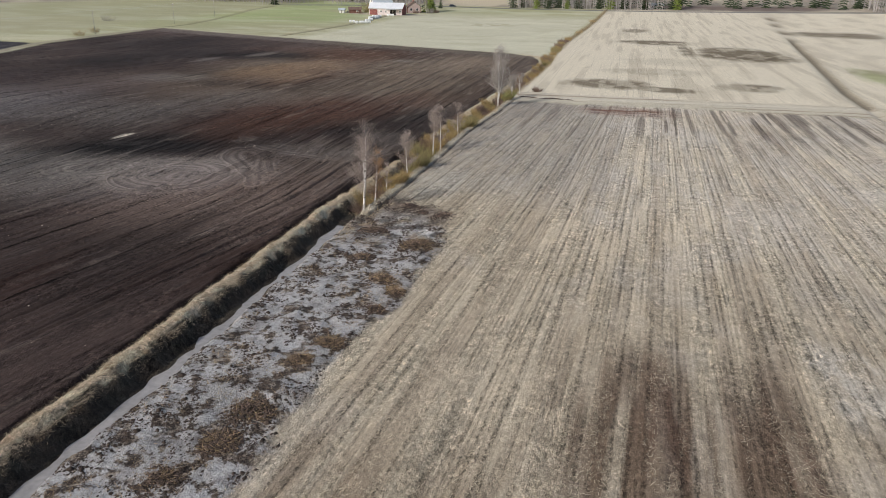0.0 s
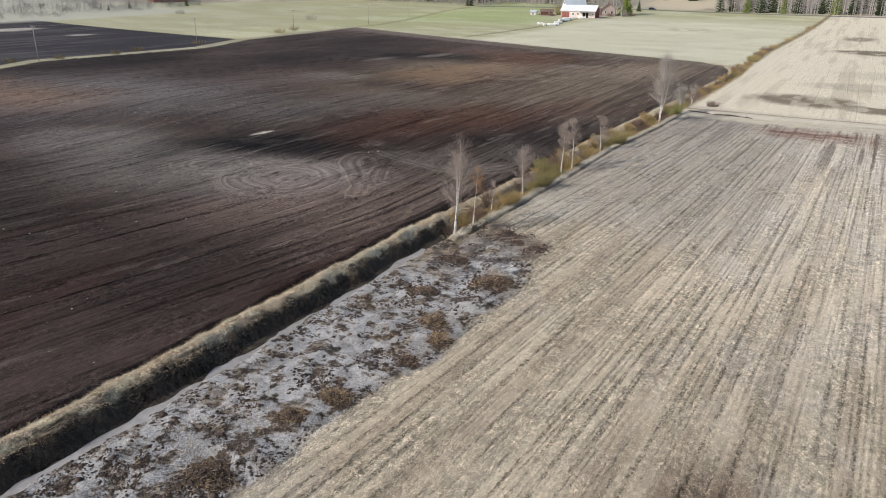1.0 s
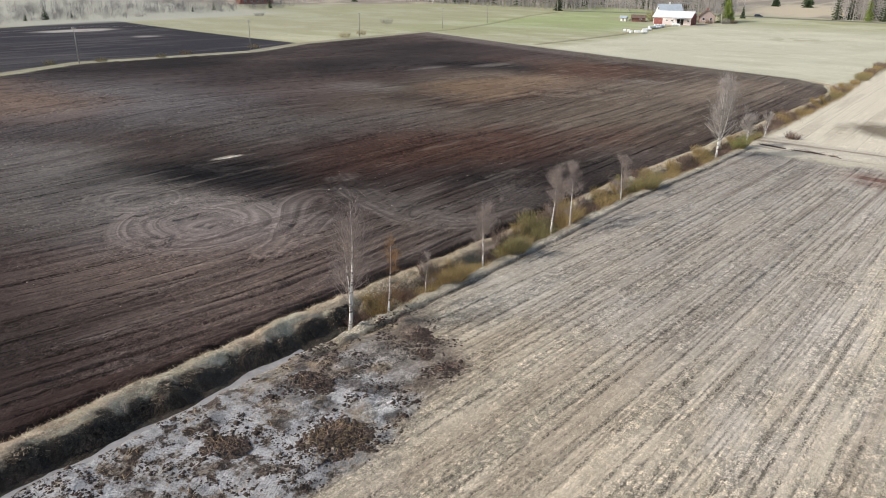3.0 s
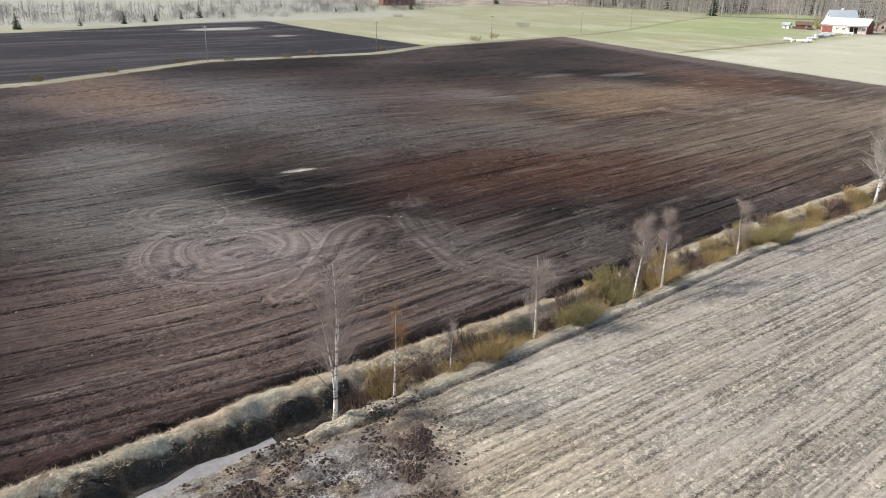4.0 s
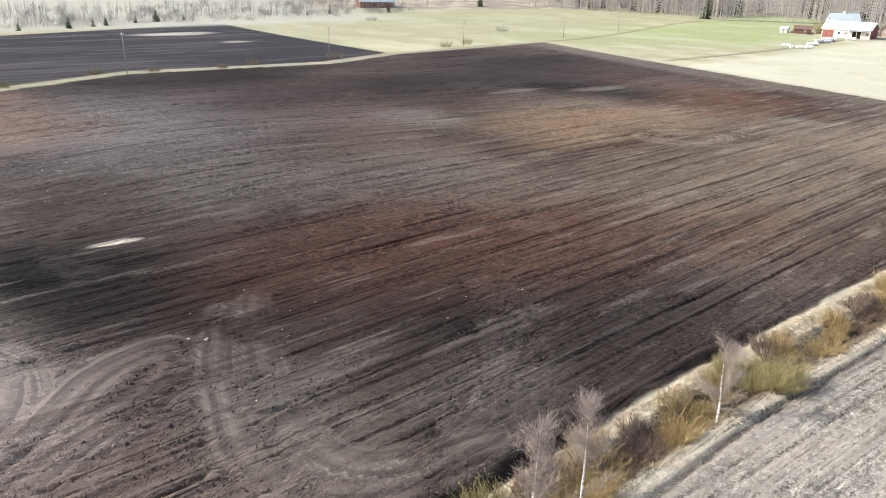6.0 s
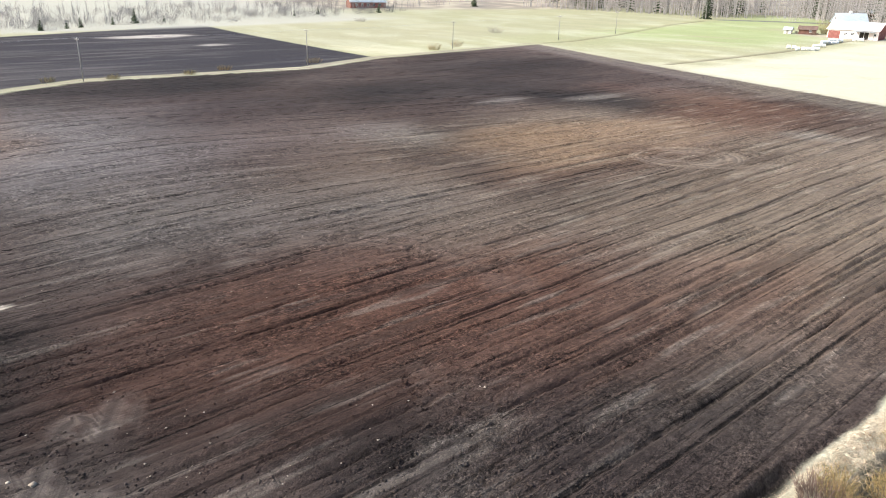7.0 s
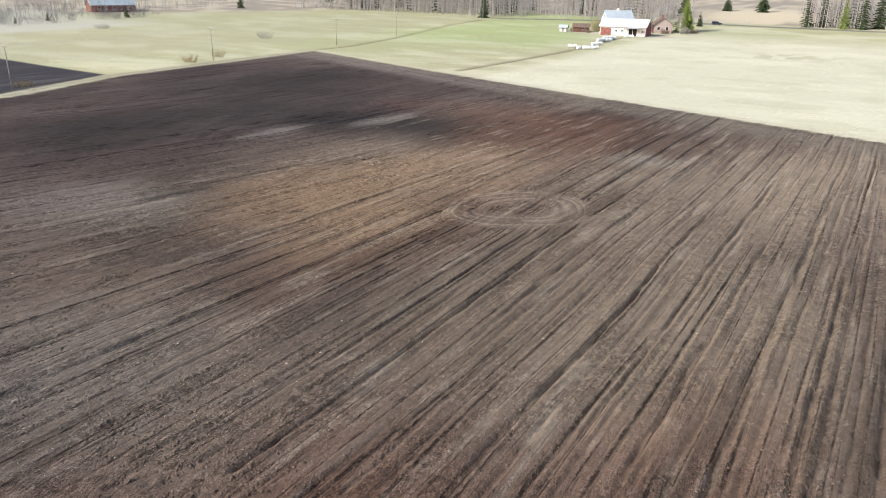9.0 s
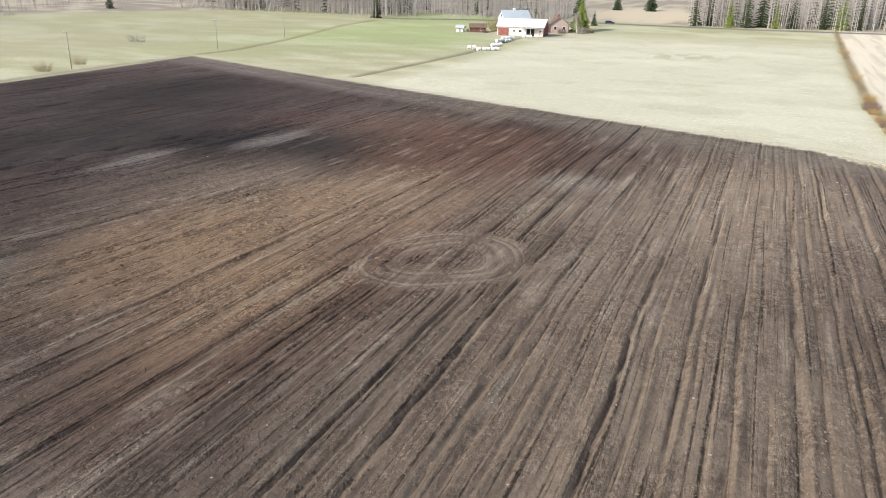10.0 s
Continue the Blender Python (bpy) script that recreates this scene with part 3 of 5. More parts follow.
    z = z - hl * 0.14 * np.exp(-((y - 130.0 + 0.17 * x) / 0.6) ** 2) * ramp(-2 - x, -6, 4)
    z = z - 0.5 * np.exp(-((x - east_ditch(y)) / 0.9) ** 2) * ramp(y, 60, 90) * ramp(460 - y, 0, 30)
    z = z - 0.4 * np.exp(-((x - meadow_ditch(y)) / 0.9) ** 2) * ramp(y, 252, 256) * ramp(385 - y, 0, 10)
    z = z - 0.4 * np.exp(-((x - green_ditch(y)) / 0.9) ** 2) * ramp(y, 272, 278) * ramp(425 - y, 0, 10)
    grass = (1 - field) * (1 - stub) * (1 - st)
    return z + grass * 0.12 * (fbm(x / 2.2, y / 2.2, 71) - 0.5)


def mixed(c, colour, mask):
    return c * (1 - mask[:, None]) + np.array(colour)[None, :] * mask[:, None]


def blob(x, y, cx, cy, rx, ry, soft=0.6, seed=0):
    """A patch with a ragged, streaky rim; worked out only where it lies."""
    out = np.zeros(len(x))
    k = np.nonzero((np.abs(x - cx) < rx * 2 + 3) & (np.abs(y - cy) < ry * 2 + 3))[0]
    if len(k) == 0:
        return out
    x, y = x[k], y[k]
    wx = x + 0.55 * rx * (fbm(x / 9.0, y / 12.0, 101 + seed, 4) - 0.5) + 2.2 * (vn(x / 0.9, y / 15.0, 102) - 0.5)
    wy = y + 0.7 * ry * (fbm(x / 9.0, y / 12.0, 103 + seed, 4) - 0.5)
    out[k] = ramp(np.hypot((wx - cx) / rx, (wy - cy) / ry), 1.0 + soft * 0.6, 1.0 - soft)
    return out


# patches of differing soil: middle x, y, half widths, strength
BLACK_SOIL = [(-67, 67, 7, 7, 0.85), (-62.5, 74, 8, 8, 0.95), (-55, 79, 7, 8, 0.95), (-47, 86, 7, 6, 0.85), (-40, 94, 7, 5, 0.7), (-100, 186, 22, 13, 0.85), (-128, 167, 18, 24, 0.7), (-160, 130, 22, 34, 0.7), (-33, 108, 6, 7, 0.5), (-150, 210, 30, 40, 0.6), (-95, 90, 8, 12, 0.6), (-36, 44, 7, 10, 0.45)]
RED_SOIL = [(-52, 98, 12, 15, 0.85), (-46, 109, 11, 12, 0.8), (-66, 150, 6, 24, 0.3), (-72, 190, 14, 20, 0.55), (-37, 122, 7, 14, 0.5), (-90, 205, 20, 10, 0.4)]
ORANGE_SOIL = [(-125, 83, 20, 13, 0.95), (-80, 153, 10, 15, 0.85), (-71, 146, 6, 10, 0.85), (-150, 84, 14, 12, 0.7), (-74, 166, 9, 13, 0.7), (-128, 72, 10, 5, 0.6)]
GREY_SOIL = [(-63, 60, 13, 9, 0.6), (-77, 98, 12, 13, 0.5), (-120, 92, 36, 24, 0.5), (-46, 66.5, 8.5, 7.5, 0.95), (-55, 66.5, 7.5, 6, 0.9), (-50, 60, 7, 6, 0.5), (-35, 80, 8, 4, 0.35), (-31, 90, 4, 5, 0.3), (-80, 66, 14, 9, 0.8), (-70, 118, 7, 9, 0.3), (-94, 137, 9, 7, 0.6), (-66, 117, 6, 7, 0.1), (-112, 97, 24, 15, 0.65), (-57, 184, 4, 4, 0.6), (-107, 170, 3, 7, 0.6), (-100, 190, 2, 9, 0.6)]
BROWN_SOIL = [(-38, 58, 10, 14, 0.5), (-48, 150, 18, 40, 0.5), (-40, 141, 9, 16, 0.6), (-31, 113, 5, 9, 0.4), (-72, 116, 18, 13, 0.4), (-85, 165, 18, 22, 0.55), (-36, 122, 8, 16, 0.4), (-55, 116, 10, 7, 0.5), (-40, 185, 12, 26, 0.85), (-65, 175, 16, 14, 0.5), (-32, 66, 6, 16, 0.6), (-33, 80, 6, 9, 0.45), (-40, 56, 8, 6, 0.4), (-100, 128, 18, 14, 0.4)]
WET_STUBBLE = [(3.6, 31, 0.9, 8, 0.95), (2.2, 35, 1.2, 4, 0.6), (6.6, 26, 0.8, 10, 0.7), (8.6, 28, 0.7, 12, 0.8), (12.8, 24, 1.2, 9, 0.6), (0, 27, 1.0, 6, 0.5), (-15, 115, 2.2, 16, 0.6), (-10, 116, 1.5, 12, 0.6), (-18.5, 100, 1.2, 14, 0.5), (20, 105, 1.8, 12, 0.4)]
DAMP_MEADOW = [(-3, 156, 9, 8, 0.8), (8, 149.5, 6.5, 4.5, 0.8), (26, 158, 7, 7, 0.8), (9.5, 272, 13, 11, 0.8), (18.5, 243, 2.2, 24, 0.7), (33, 234, 13, 24, 0.85), (41, 222, 9, 10, 0.6), (2.5, 330, 6, 11, 0.65), (76, 330, 12, 14, 0.75), (90, 326, 9, 18, 0.75), (8, 180, 14, 8, 0.3), (58, 190, 5, 12, 0.5), (14, 205, 16, 10, 0.2)]


def land_cover(x, y):
    """Base colour, coarseness, row pattern and loose straw at each place."""
    n_big, n_mid = fbm(x / 40.0, y / 40.0, 201), fbm(x / 5.0, y / 7.0, 202)
    r = np.hypot(x, y - 60)
    one = np.ones_like(x)
    c = mixed(np.zeros((len(x), 3)), (0.37, 0.355, 0.225), one)
    # meadows: straw-coloured by the hedge, greener to the west and north
    green = ramp(x, -100, -190) * (0.35 + 0.65 * ramp(y, 250, 330))
    green = np.maximum(green, ramp(meadow_ditch(y) - x, -1, 6) * ramp(y, 250, 350) * 0.8)
    green = np.maximum(green, 0.55 * ramp(y, 395, 440) * ramp(-10 - x, 0, 30))
    band = fbm(x / 60.0 + y / 90.0, (y - 0.3 * x) / 7.0, 203)
    c = mixed(c, (0.265, 0.295, 0.13), np.clip(green * (0.35 + 0.9 * (band - 0.25)), 0, 1))
    c = mixed(c, (0.46, 0.42, 0.26), 0.55 * ramp(band, 0.5, 0.75))
    c = mixed(c, (0.535, 0.515, 0.39), ramp(x, -122, -112) * ramp(hedge_line(y) - x, 0, 4) * ramp(430 - y, 0, 60) * 0.85)
    c = mixed(c, (0.66, 0.64, 0.50), 0.3 * ramp(fbm((x + 0.4 * y) / 22.0, y / 12.0, 226, 4), 0.42, 0.72))
    c = mixed(c, (0.33, 0.31, 0.19), 0.22 * ramp(fbm(x / 9.0, y / 9.0, 227, 4), 0.5, 0.72))
    c = mixed(c, (0.30, 0.36, 0.155), 0.6 * ramp(-128 - x, 0, 20) * ramp(x, -215, -200) * ramp(y, 300, 345) * ramp(band, 0.25, 0.5))
    c = mixed(c, (0.34, 0.32, 0.215), 0.5 * ramp(-205 - x, 0, 25))
    c = mixed(c, (0.30, 0.27, 0.16), 0.5 * blob(x, y, -62, 345, 14, 12) * ramp(fbm(x / 4.0, y / 6.0, 204), 0.4, 0.6))
    # east of the hedge, beyond the headland
    east = ramp(x - hedge_line(y), 0, 2) * ramp(y, 134, 138)
    c = mixed(c, (0.65, 0.585, 0.455), east)
    c = mixed(c, (0.47, 0.41, 0.31), east * ramp(fbm(x / 1.8, y / 30.0, 205), 0.5, 0.7) * 0.6)
    for i, (cx, cy, rx, ry, w) in enumerate(DAMP_MEADOW):
        c = mixed(c, (0.105, 0.078, 0.045), w * blob(x, y, cx, cy, rx, ry, 0.4, 11 + i) * (0.55 + 0.45 * ramp(fbm(x / 3.0, y / 6.0, 225), 0.35, 0.55)))
    c = mixed(c, (0.28, 0.31, 0.12), 0.6 * blob(x, y, 58, 175, 5, 26, 0.5, 3) * ramp(x - east_ditch(y), 1, 3))
    c = mixed(c, (0.16, 0.13, 0.09), np.exp(-((x - east_ditch(y)) / 1.5) ** 2) * ramp(y, 60, 90) * ramp(460 - y, 0, 30) * 0.9)
    c = mixed(c, (0.58, 0.53, 0.42), np.exp(-((x - east_ditch(y) + 1.8) / 0.9) ** 2) * ramp(y, 60, 90) * 0.5)
    # stubble
    stub = ramp(x, -21.9, -21.2) * ramp(129.0 + 3.5 * (fbm(x / 2.2, y / 3.0, 206) - 0.5) - y, 0, 3.0)
    su = stubble_line(x, y)
    stripe = fbm(su / 0.95, y / 45.0, 207, 3)
    grey = np.clip(ramp(y + 1.1 * x, 40, 95) * (0.2 + n_mid), 0, 1)
    base = mixed(mixed(np.zeros((len(x), 3)), (0.455, 0.385, 0.285), one), (0.41, 0.375, 0.32), grey)
    base = mixed(base, (0.27, 0.215, 0.16), ramp(stripe, 0.5, 0.66) * 0.38)
    base = mixed(base, (0.51, 0.445, 0.335), ramp(stripe, 0.44, 0.3) * 0.5)
    base = mixed(base, (0.47, 0.42, 0.35), 0.5 * ramp(n_mid, 0.55, 0.75))
    base = mixed(base, (0.46, 0.42, 0.345), 0.8 * blob(x, y, -19, 72, 5, 7, 0.5, 5))
    for i, (cx, cy, rx, ry, w) in enumerate(WET_STUBBLE):
        base = mixed(base, (0.085, 0.047, 0.033), w * blob(x, y, cx, cy, rx, ry, 0.8, 31 + i) * (0.35 + 0.65 * ramp(fbm(su / 0.9, y / 9.0, 228, 3), 0.35, 0.6)))
    base = mixed(base, (0.125, 0.082, 0.055), 0.9 * ramp(40 - y + 0.5 * np.abs(x - 6), 0, 11) * ramp(x, -4, 1) * ramp(11.5 - x, 0, 2) * (0.3 + 0.7 * ramp(fbm(su / 0.9, y / 14.0, 239, 3), 0.32, 0.56)))
    base = mixed(base, (0.20, 0.148, 0.10), 0.6 * ramp(30 - y, 0, 9) * ramp(fbm(su / 1.1, y / 14.0, 239, 3), 0.3, 0.55))
    base = base * (1 + 0.16 * ramp(x, -13, -2) * ramp(y, 44, 58) + 0.14 * ramp(x, -6, 4) * ramp(y, 48, 66))[:, None]
    base = mixed(base, (0.345, 0.318, 0.278), 0.55 * ramp(y + 0.4 * x, 58, 72) * ramp(4 - x, 0, 10))
    dark_lane = ramp(fbm(su / 0.9, y / 22.0, 208, 2), 0.62, 0.72) * ramp(y, 85, 112)
    base = mixed(base, (0.17, 0.14, 0.115), 0.75 * dark_lane)
    c = c * (1 - stub[:, None]) + base * stub[:, None]
    head = ramp(x, -21.5, -19) * ramp(46 - x, 0, 4) * ramp(y, 125, 129) * ramp(138.5 - y, 0, 2)
    c = mixed(c, (0.53, 0.475, 0.375), head * 0.85)
    c = mixed(c, (0.24, 0.19, 0.145), head * 0.75 * ramp(fbm(x / 26.0, (y - 0.04 * x) / 0.7, 229, 3), 0.52, 0.68))
    c = mixed(c, (0.19, 0.088, 0.06), 0.9 * blob(x, y, 0.8, 120.8, 8.5, 4.2, 0.7, 41) * (0.4 + 0.6 * ramp(fbm(x / 5.0, y / 1.0, 241), 0.35, 0.6)))
    c = mixed(c, (0.58, 0.53, 0.43), ramp(x, -20, -15) * ramp(44 - x, 0, 4) * np.exp(-((y - 133.0 - 0.04 * x) / 1.3) ** 2) * 0.8)
    c = mixed(c, (0.56, 0.51, 0.43), 0.8 * blob(x, y, 13.8, 37.2, 2.6, 5.2, 0.35, 43) * (0.35 + 0.65 * ramp(fbm(x / 0.9, y / 1.3, 209, 3), 0.36, 0.52)))
    # silted strip
    st = strip(x, y)
    pan = fbm(x / 1.5, y / 1.9, 210, 5)
    silt = mixed(mixed(np.zeros((len(x), 3)), (0.22, 0.18, 0.14), one), (0.43, 0.415, 0.39), ramp(pan, 0.42, 0.54) * ramp(60 - y, -2, 8))
    silt = mixed(silt, (0.53, 0.53, 0.53), ramp(pan, 0.54, 0.64) * ramp(58 - y, -2, 8) * 0.8)
    silt = mixed(silt, (0.035, 0.027, 0.023), ramp(fbm(x / 1.0, y / 1.2, 211, 5), 0.52, 0.6) * (0.9 - 0.5 * ramp(y, 53, 58)))
    silt = mixed(silt, (0.34, 0.28, 0.19), ramp(fbm(x / 2.4, y / 2.4, 212, 3), 0.55, 0.68) * (0.35 + 0.5 * ramp(y, 46, 58)))
    silt = mixed(silt, (0.13, 0.06, 0.042), ramp(fbm(x / 1.6, y / 1.6, 213, 3), 0.62, 0.7) * 0.2)
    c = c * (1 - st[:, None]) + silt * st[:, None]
    # ploughed field
    field = ploughed(x, y)
    soil = mixed(mixed(np.zeros((len(x), 3)), (0.064, 0.0475, 0.0405), one), (0.072, 0.0455, 0.0365), ramp(60 - y, 0, 14))
    soil = mixed(soil, (0.093, 0.074, 0.065), ramp(fbm(x / 10.0, y / 26.0, 214), 0.45, 0.7) * 0.7)
    soil = mixed(soil, (0.038, 0.029, 0.026), ramp(fbm(x / 12.0, y / 22.0, 215), 0.5, 0.7) * 0.7)
    for k, (group, colour) in enumerate(((BROWN_SOIL, (0.158, 0.126, 0.101)), (BLACK_SOIL, (0.013, 0.0115, 0.0115)), (RED_SOIL, (0.092, 0.047, 0.032)), (GREY_SOIL, (0.175, 0.157, 0.140)), (ORANGE_SOIL, (0.174, 0.121, 0.084)))):
        for i, (cx, cy, rx, ry, w) in enumerate(group):
            soil = mixed(soil, colour, w * blob(x, y, cx, cy, rx, ry, 0.8, 10 * k + i))
    along = row_line(x, y)
    for ring, mask, plain in turn_masks(x, y):
        lift = plain * mask * ramp(vn(ring / 0.62, ring * 0, 216) * 0.7 + 0.3 * vn(x / 1.5, y / 1.5, 224), 0.25, 0.7)
        soil = mixed(soil * (1 + 0.45 * lift)[:, None], (0.165, 0.145, 0.126), 0.4 * lift)
    soil = mixed(soil, (0.254, 0.220, 0.186), 0.3 * ramp(x, -108, -90) * ramp(fbm(along / 0.8, y / 7.0, 217, 3), 0.62, 0.78))
    # dark streaks along the rows: furrow shade put into the soil colour
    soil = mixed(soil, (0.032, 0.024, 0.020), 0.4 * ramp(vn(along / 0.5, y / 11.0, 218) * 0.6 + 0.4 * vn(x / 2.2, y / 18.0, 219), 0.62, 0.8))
    soil = mixed(soil, (0.636, 0.570, 0.465), blob(x, y, -65.1, 82.0, 0.6, 2.1, 0.35, 2))
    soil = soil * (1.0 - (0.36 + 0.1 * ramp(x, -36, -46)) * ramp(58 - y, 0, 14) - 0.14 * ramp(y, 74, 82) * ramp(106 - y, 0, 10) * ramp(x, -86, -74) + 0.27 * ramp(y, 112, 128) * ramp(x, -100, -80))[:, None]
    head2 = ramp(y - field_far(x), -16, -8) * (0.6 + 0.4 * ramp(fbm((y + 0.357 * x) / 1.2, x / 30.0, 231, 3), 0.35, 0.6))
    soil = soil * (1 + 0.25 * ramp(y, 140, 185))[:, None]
    soil = mixed(soil, (0.175, 0.150, 0.128), 0.8 * head2)
    # the extra blue in the west is sky sheen put into the colour
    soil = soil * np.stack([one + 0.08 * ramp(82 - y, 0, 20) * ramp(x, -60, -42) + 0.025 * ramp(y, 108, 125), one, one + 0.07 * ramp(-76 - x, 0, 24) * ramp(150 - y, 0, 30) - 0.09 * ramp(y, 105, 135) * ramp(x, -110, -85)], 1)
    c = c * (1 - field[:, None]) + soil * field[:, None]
    # second ploughed field, its verge and the farm track beside it
    f2 = second_field(x, y)
    soil2 = mixed(mixed(np.zeros((len(x), 3)), (0.036, 0.0325, 0.0355), one), (0.075, 0.068, 0.068), ramp(fbm(x / 8.0, y / 40.0, 220), 0.5, 0.7) * 0.7)
    soil2 = mixed(soil2, (0.11, 0.10, 0.097), 0.5 * ramp(fbm(x / 2.6, y / 26.0, 234, 3), 0.55, 0.72))
    soil2 = mixed(soil2, (0.032, 0.03, 0.036), 0.8 * ramp(fbm(x / 3.2, y / 34.0, 235, 3), 0.52, 0.7))
    soil2 = mixed(soil2, (0.44, 0.40, 0.35), blob(x, y, -277, 169, 7, 16, 0.5, 4) * (0.6 + 0.4 * ramp(fbm(x / 3.0, y / 5.0, 242), 0.35, 0.55)) + 0.6 * blob(x, y, -240, 175, 3, 5, 0.5, 6))
    c = c * (1 - f2[:, None]) + soil2 * f2[:, None]
    verge = np.exp(-((x - field_left(y) + 1.8 - 2.0 * (fbm(x / 6.0, y / 9.0, 230) - 0.5)) / 2.0) ** 2) * ramp(272 - y, 0, 4)
    c = mixed(c, (0.27, 0.24, 0.185), verge * 0.9 * ramp(fbm(x / 3.0, y / 5.0, 236), 0.2, 0.5))
    c = mixed(c, (0.45, 0.41, 0.30), np.exp(-((y - field_far(x) - 1.2) / 1.2) ** 2) * ramp(-24 - x, 0, 4) * ramp(x + 190, 0, 4) * 0.7)
    # ditch: straw on the bank, dark wet earth and painted shade on its sides
    on = ramp(y, -30, -10) * ramp(214 - y, 0, 8)
    s = x - ditch_mid(y)
    near = on * ramp(x - field_right(y), -0.1, 0.5) * ramp(1.6 - s, 0, 0.7)
    c = mixed(c, (0.52, 0.425, 0.31), near * (1 - 0.3 * ramp(y, 58, 66)) * (0.2 + 0.8 * ramp(fbm(x / 0.5, y / 0.9, 221, 4), 0.36, 0.58)))
    # shade in the open furrow beside the bank, painted near-black
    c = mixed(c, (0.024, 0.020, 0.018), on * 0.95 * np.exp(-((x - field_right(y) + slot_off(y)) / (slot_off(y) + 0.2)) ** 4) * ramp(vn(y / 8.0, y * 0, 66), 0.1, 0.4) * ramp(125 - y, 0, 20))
    edge_line = on * ramp(y, 54, 60) * ramp(132 - y, 0, 6)
    c = mixed(c, (0.47, 0.42, 0.32), 0.85 * edge_line * ramp(s, 0.9, 1.2) * ramp(2.1 - s, 0, 0.3))
    c = mixed(c, (0.085, 0.072, 0.06), 0.9 * edge_line * np.exp(-((s - 2.2 + 0.3 * (fbm(y / 1.5, y * 0, 232) - 0.5)) / 0.19) ** 2) * ramp(fbm(y / 3.0, y * 0 + 2.0, 233), 0.25, 0.45))
    # ditch sides: wet earth colour deepened with the shade of the cut
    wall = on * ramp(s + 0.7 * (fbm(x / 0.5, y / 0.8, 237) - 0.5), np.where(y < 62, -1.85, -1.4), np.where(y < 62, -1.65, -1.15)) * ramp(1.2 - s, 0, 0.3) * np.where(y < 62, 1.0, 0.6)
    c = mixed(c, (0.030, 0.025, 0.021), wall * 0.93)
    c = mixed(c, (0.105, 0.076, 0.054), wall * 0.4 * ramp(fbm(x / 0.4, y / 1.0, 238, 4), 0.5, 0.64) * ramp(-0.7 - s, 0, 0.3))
    c = mixed(c, (0.17, 0.13, 0.08), on * 0.6 * ramp(fbm(x / 1.2, y / 2.5, 222), 0.52, 0.65) * ramp(y, 62, 70) * near)
    for line, lo, hi, tint in ((meadow_ditch, 252, 385, (0.16, 0.13, 0.08)), (green_ditch, 271, 425, (0.18, 0.15, 0.09)), (hedge_line, 140, 465, (0.24, 0.18, 0.10))):
        c = mixed(c, tint, 0.85 * np.exp(-((x - line(y)) / 1.1) ** 2) * ramp(y, lo, lo + 5) * ramp(hi - y, 0, 5))
    # woods, yard and the country road
    wood = np.clip(ramp(y + 0.03 * x, 466, 474) + ramp(-0.62 * x + y * 0.35, 330, 345) * ramp(y, 180, 330), 0, 1)
    floor = mixed(mixed(np.zeros((len(x), 3)), (0.27, 0.235, 0.19), one), (0.42, 0.37, 0.28), ramp(fbm(x / 9.0, y / 9.0, 223), 0.45, 0.65))
    c = c * (1 - wood[:, None]) + floor * wood[:, None]
    c = mixed(c, (0.43, 0.42, 0.36), ramp(-300 - x, 0, 14) * ramp(330 - y, 0, 60) * 0.75)
    c = mixed(c, (0.50, 0.43, 0.31), blob(x, y, -100, 520, 34, 46, 0.3, 7))
    c = mixed(c, (0.17, 0.13, 0.11), blob(x, y, 70, 495, 60, 20, 0.3, 8))
    road = np.exp(-((y - np.interp(x, [-215, -181, -118, -50, 20, 140], [430, 447, 464, 461, 463, 468])) / 3.0) ** 2) * ramp(x, -215, -205)
    c = mixed(c, (0.13, 0.128, 0.125), np.clip(road * 1.6, 0, 1) * 0.9)
    c = mixed(c, (0.36, 0.32, 0.26), 0.8 * blob(x, y, -130, 392, 26, 9, 0.4, 9))
    soft = ramp(r, 260, 420)
    cloddy = np.clip(0.25 + 1.3 * (fbm(x / 11.0, y / 15.0, 240) - 0.42) + 0.5 * ramp(y, 88, 96) * ramp(116 - y, 0, 10), 0.1, 0.9)
    grit = np.clip(0.24 + (0.12 + 0.6 * cloddy) * field + 0.3 * stub + 0.5 * st + 0.6 * near, 0, 1) * (1 - 0.5 * soft)
    rows = np.clip(0.85 * field + 0.75 * stub * (1 - st) + 0.35 * f2 + 0.3 * east, 0, 1)
    rows = rows * (1 - 0.7 * head2 * field)
    for ring, mask, plain in turn_masks(x, y):
        rows = rows * (1 - 0.8 * mask * plain)
    straw = np.clip(stub * (1 - st) * 0.8 + 0.25 * near + 0.08 * field + 0.15 * st, 0, 1)
    ring_at, turned = np.zeros(len(x)), np.zeros(len(x))
    for ring, mask, plain in turn_masks(x, y):
        more = mask > turned
        ring_at = np.where(more, ring, ring_at)
        turned = np.maximum(turned, mask * plain)
    grit = grit * (1 - 0.55 * turned * field)
    across = along * field + su * stub + x * np.clip(1 - field - stub, 0, 1)
    return c, grit, rows, straw, ring_at, turned * field, across, st * ramp(55.5 - y, 0, 7) * (1 - wall)


def steps(*spans):
    out = []
    for a, b, d in spans:
        out += list(np.arange(a, b, d))
    return np.array(out + [spans[-1][1]], float)


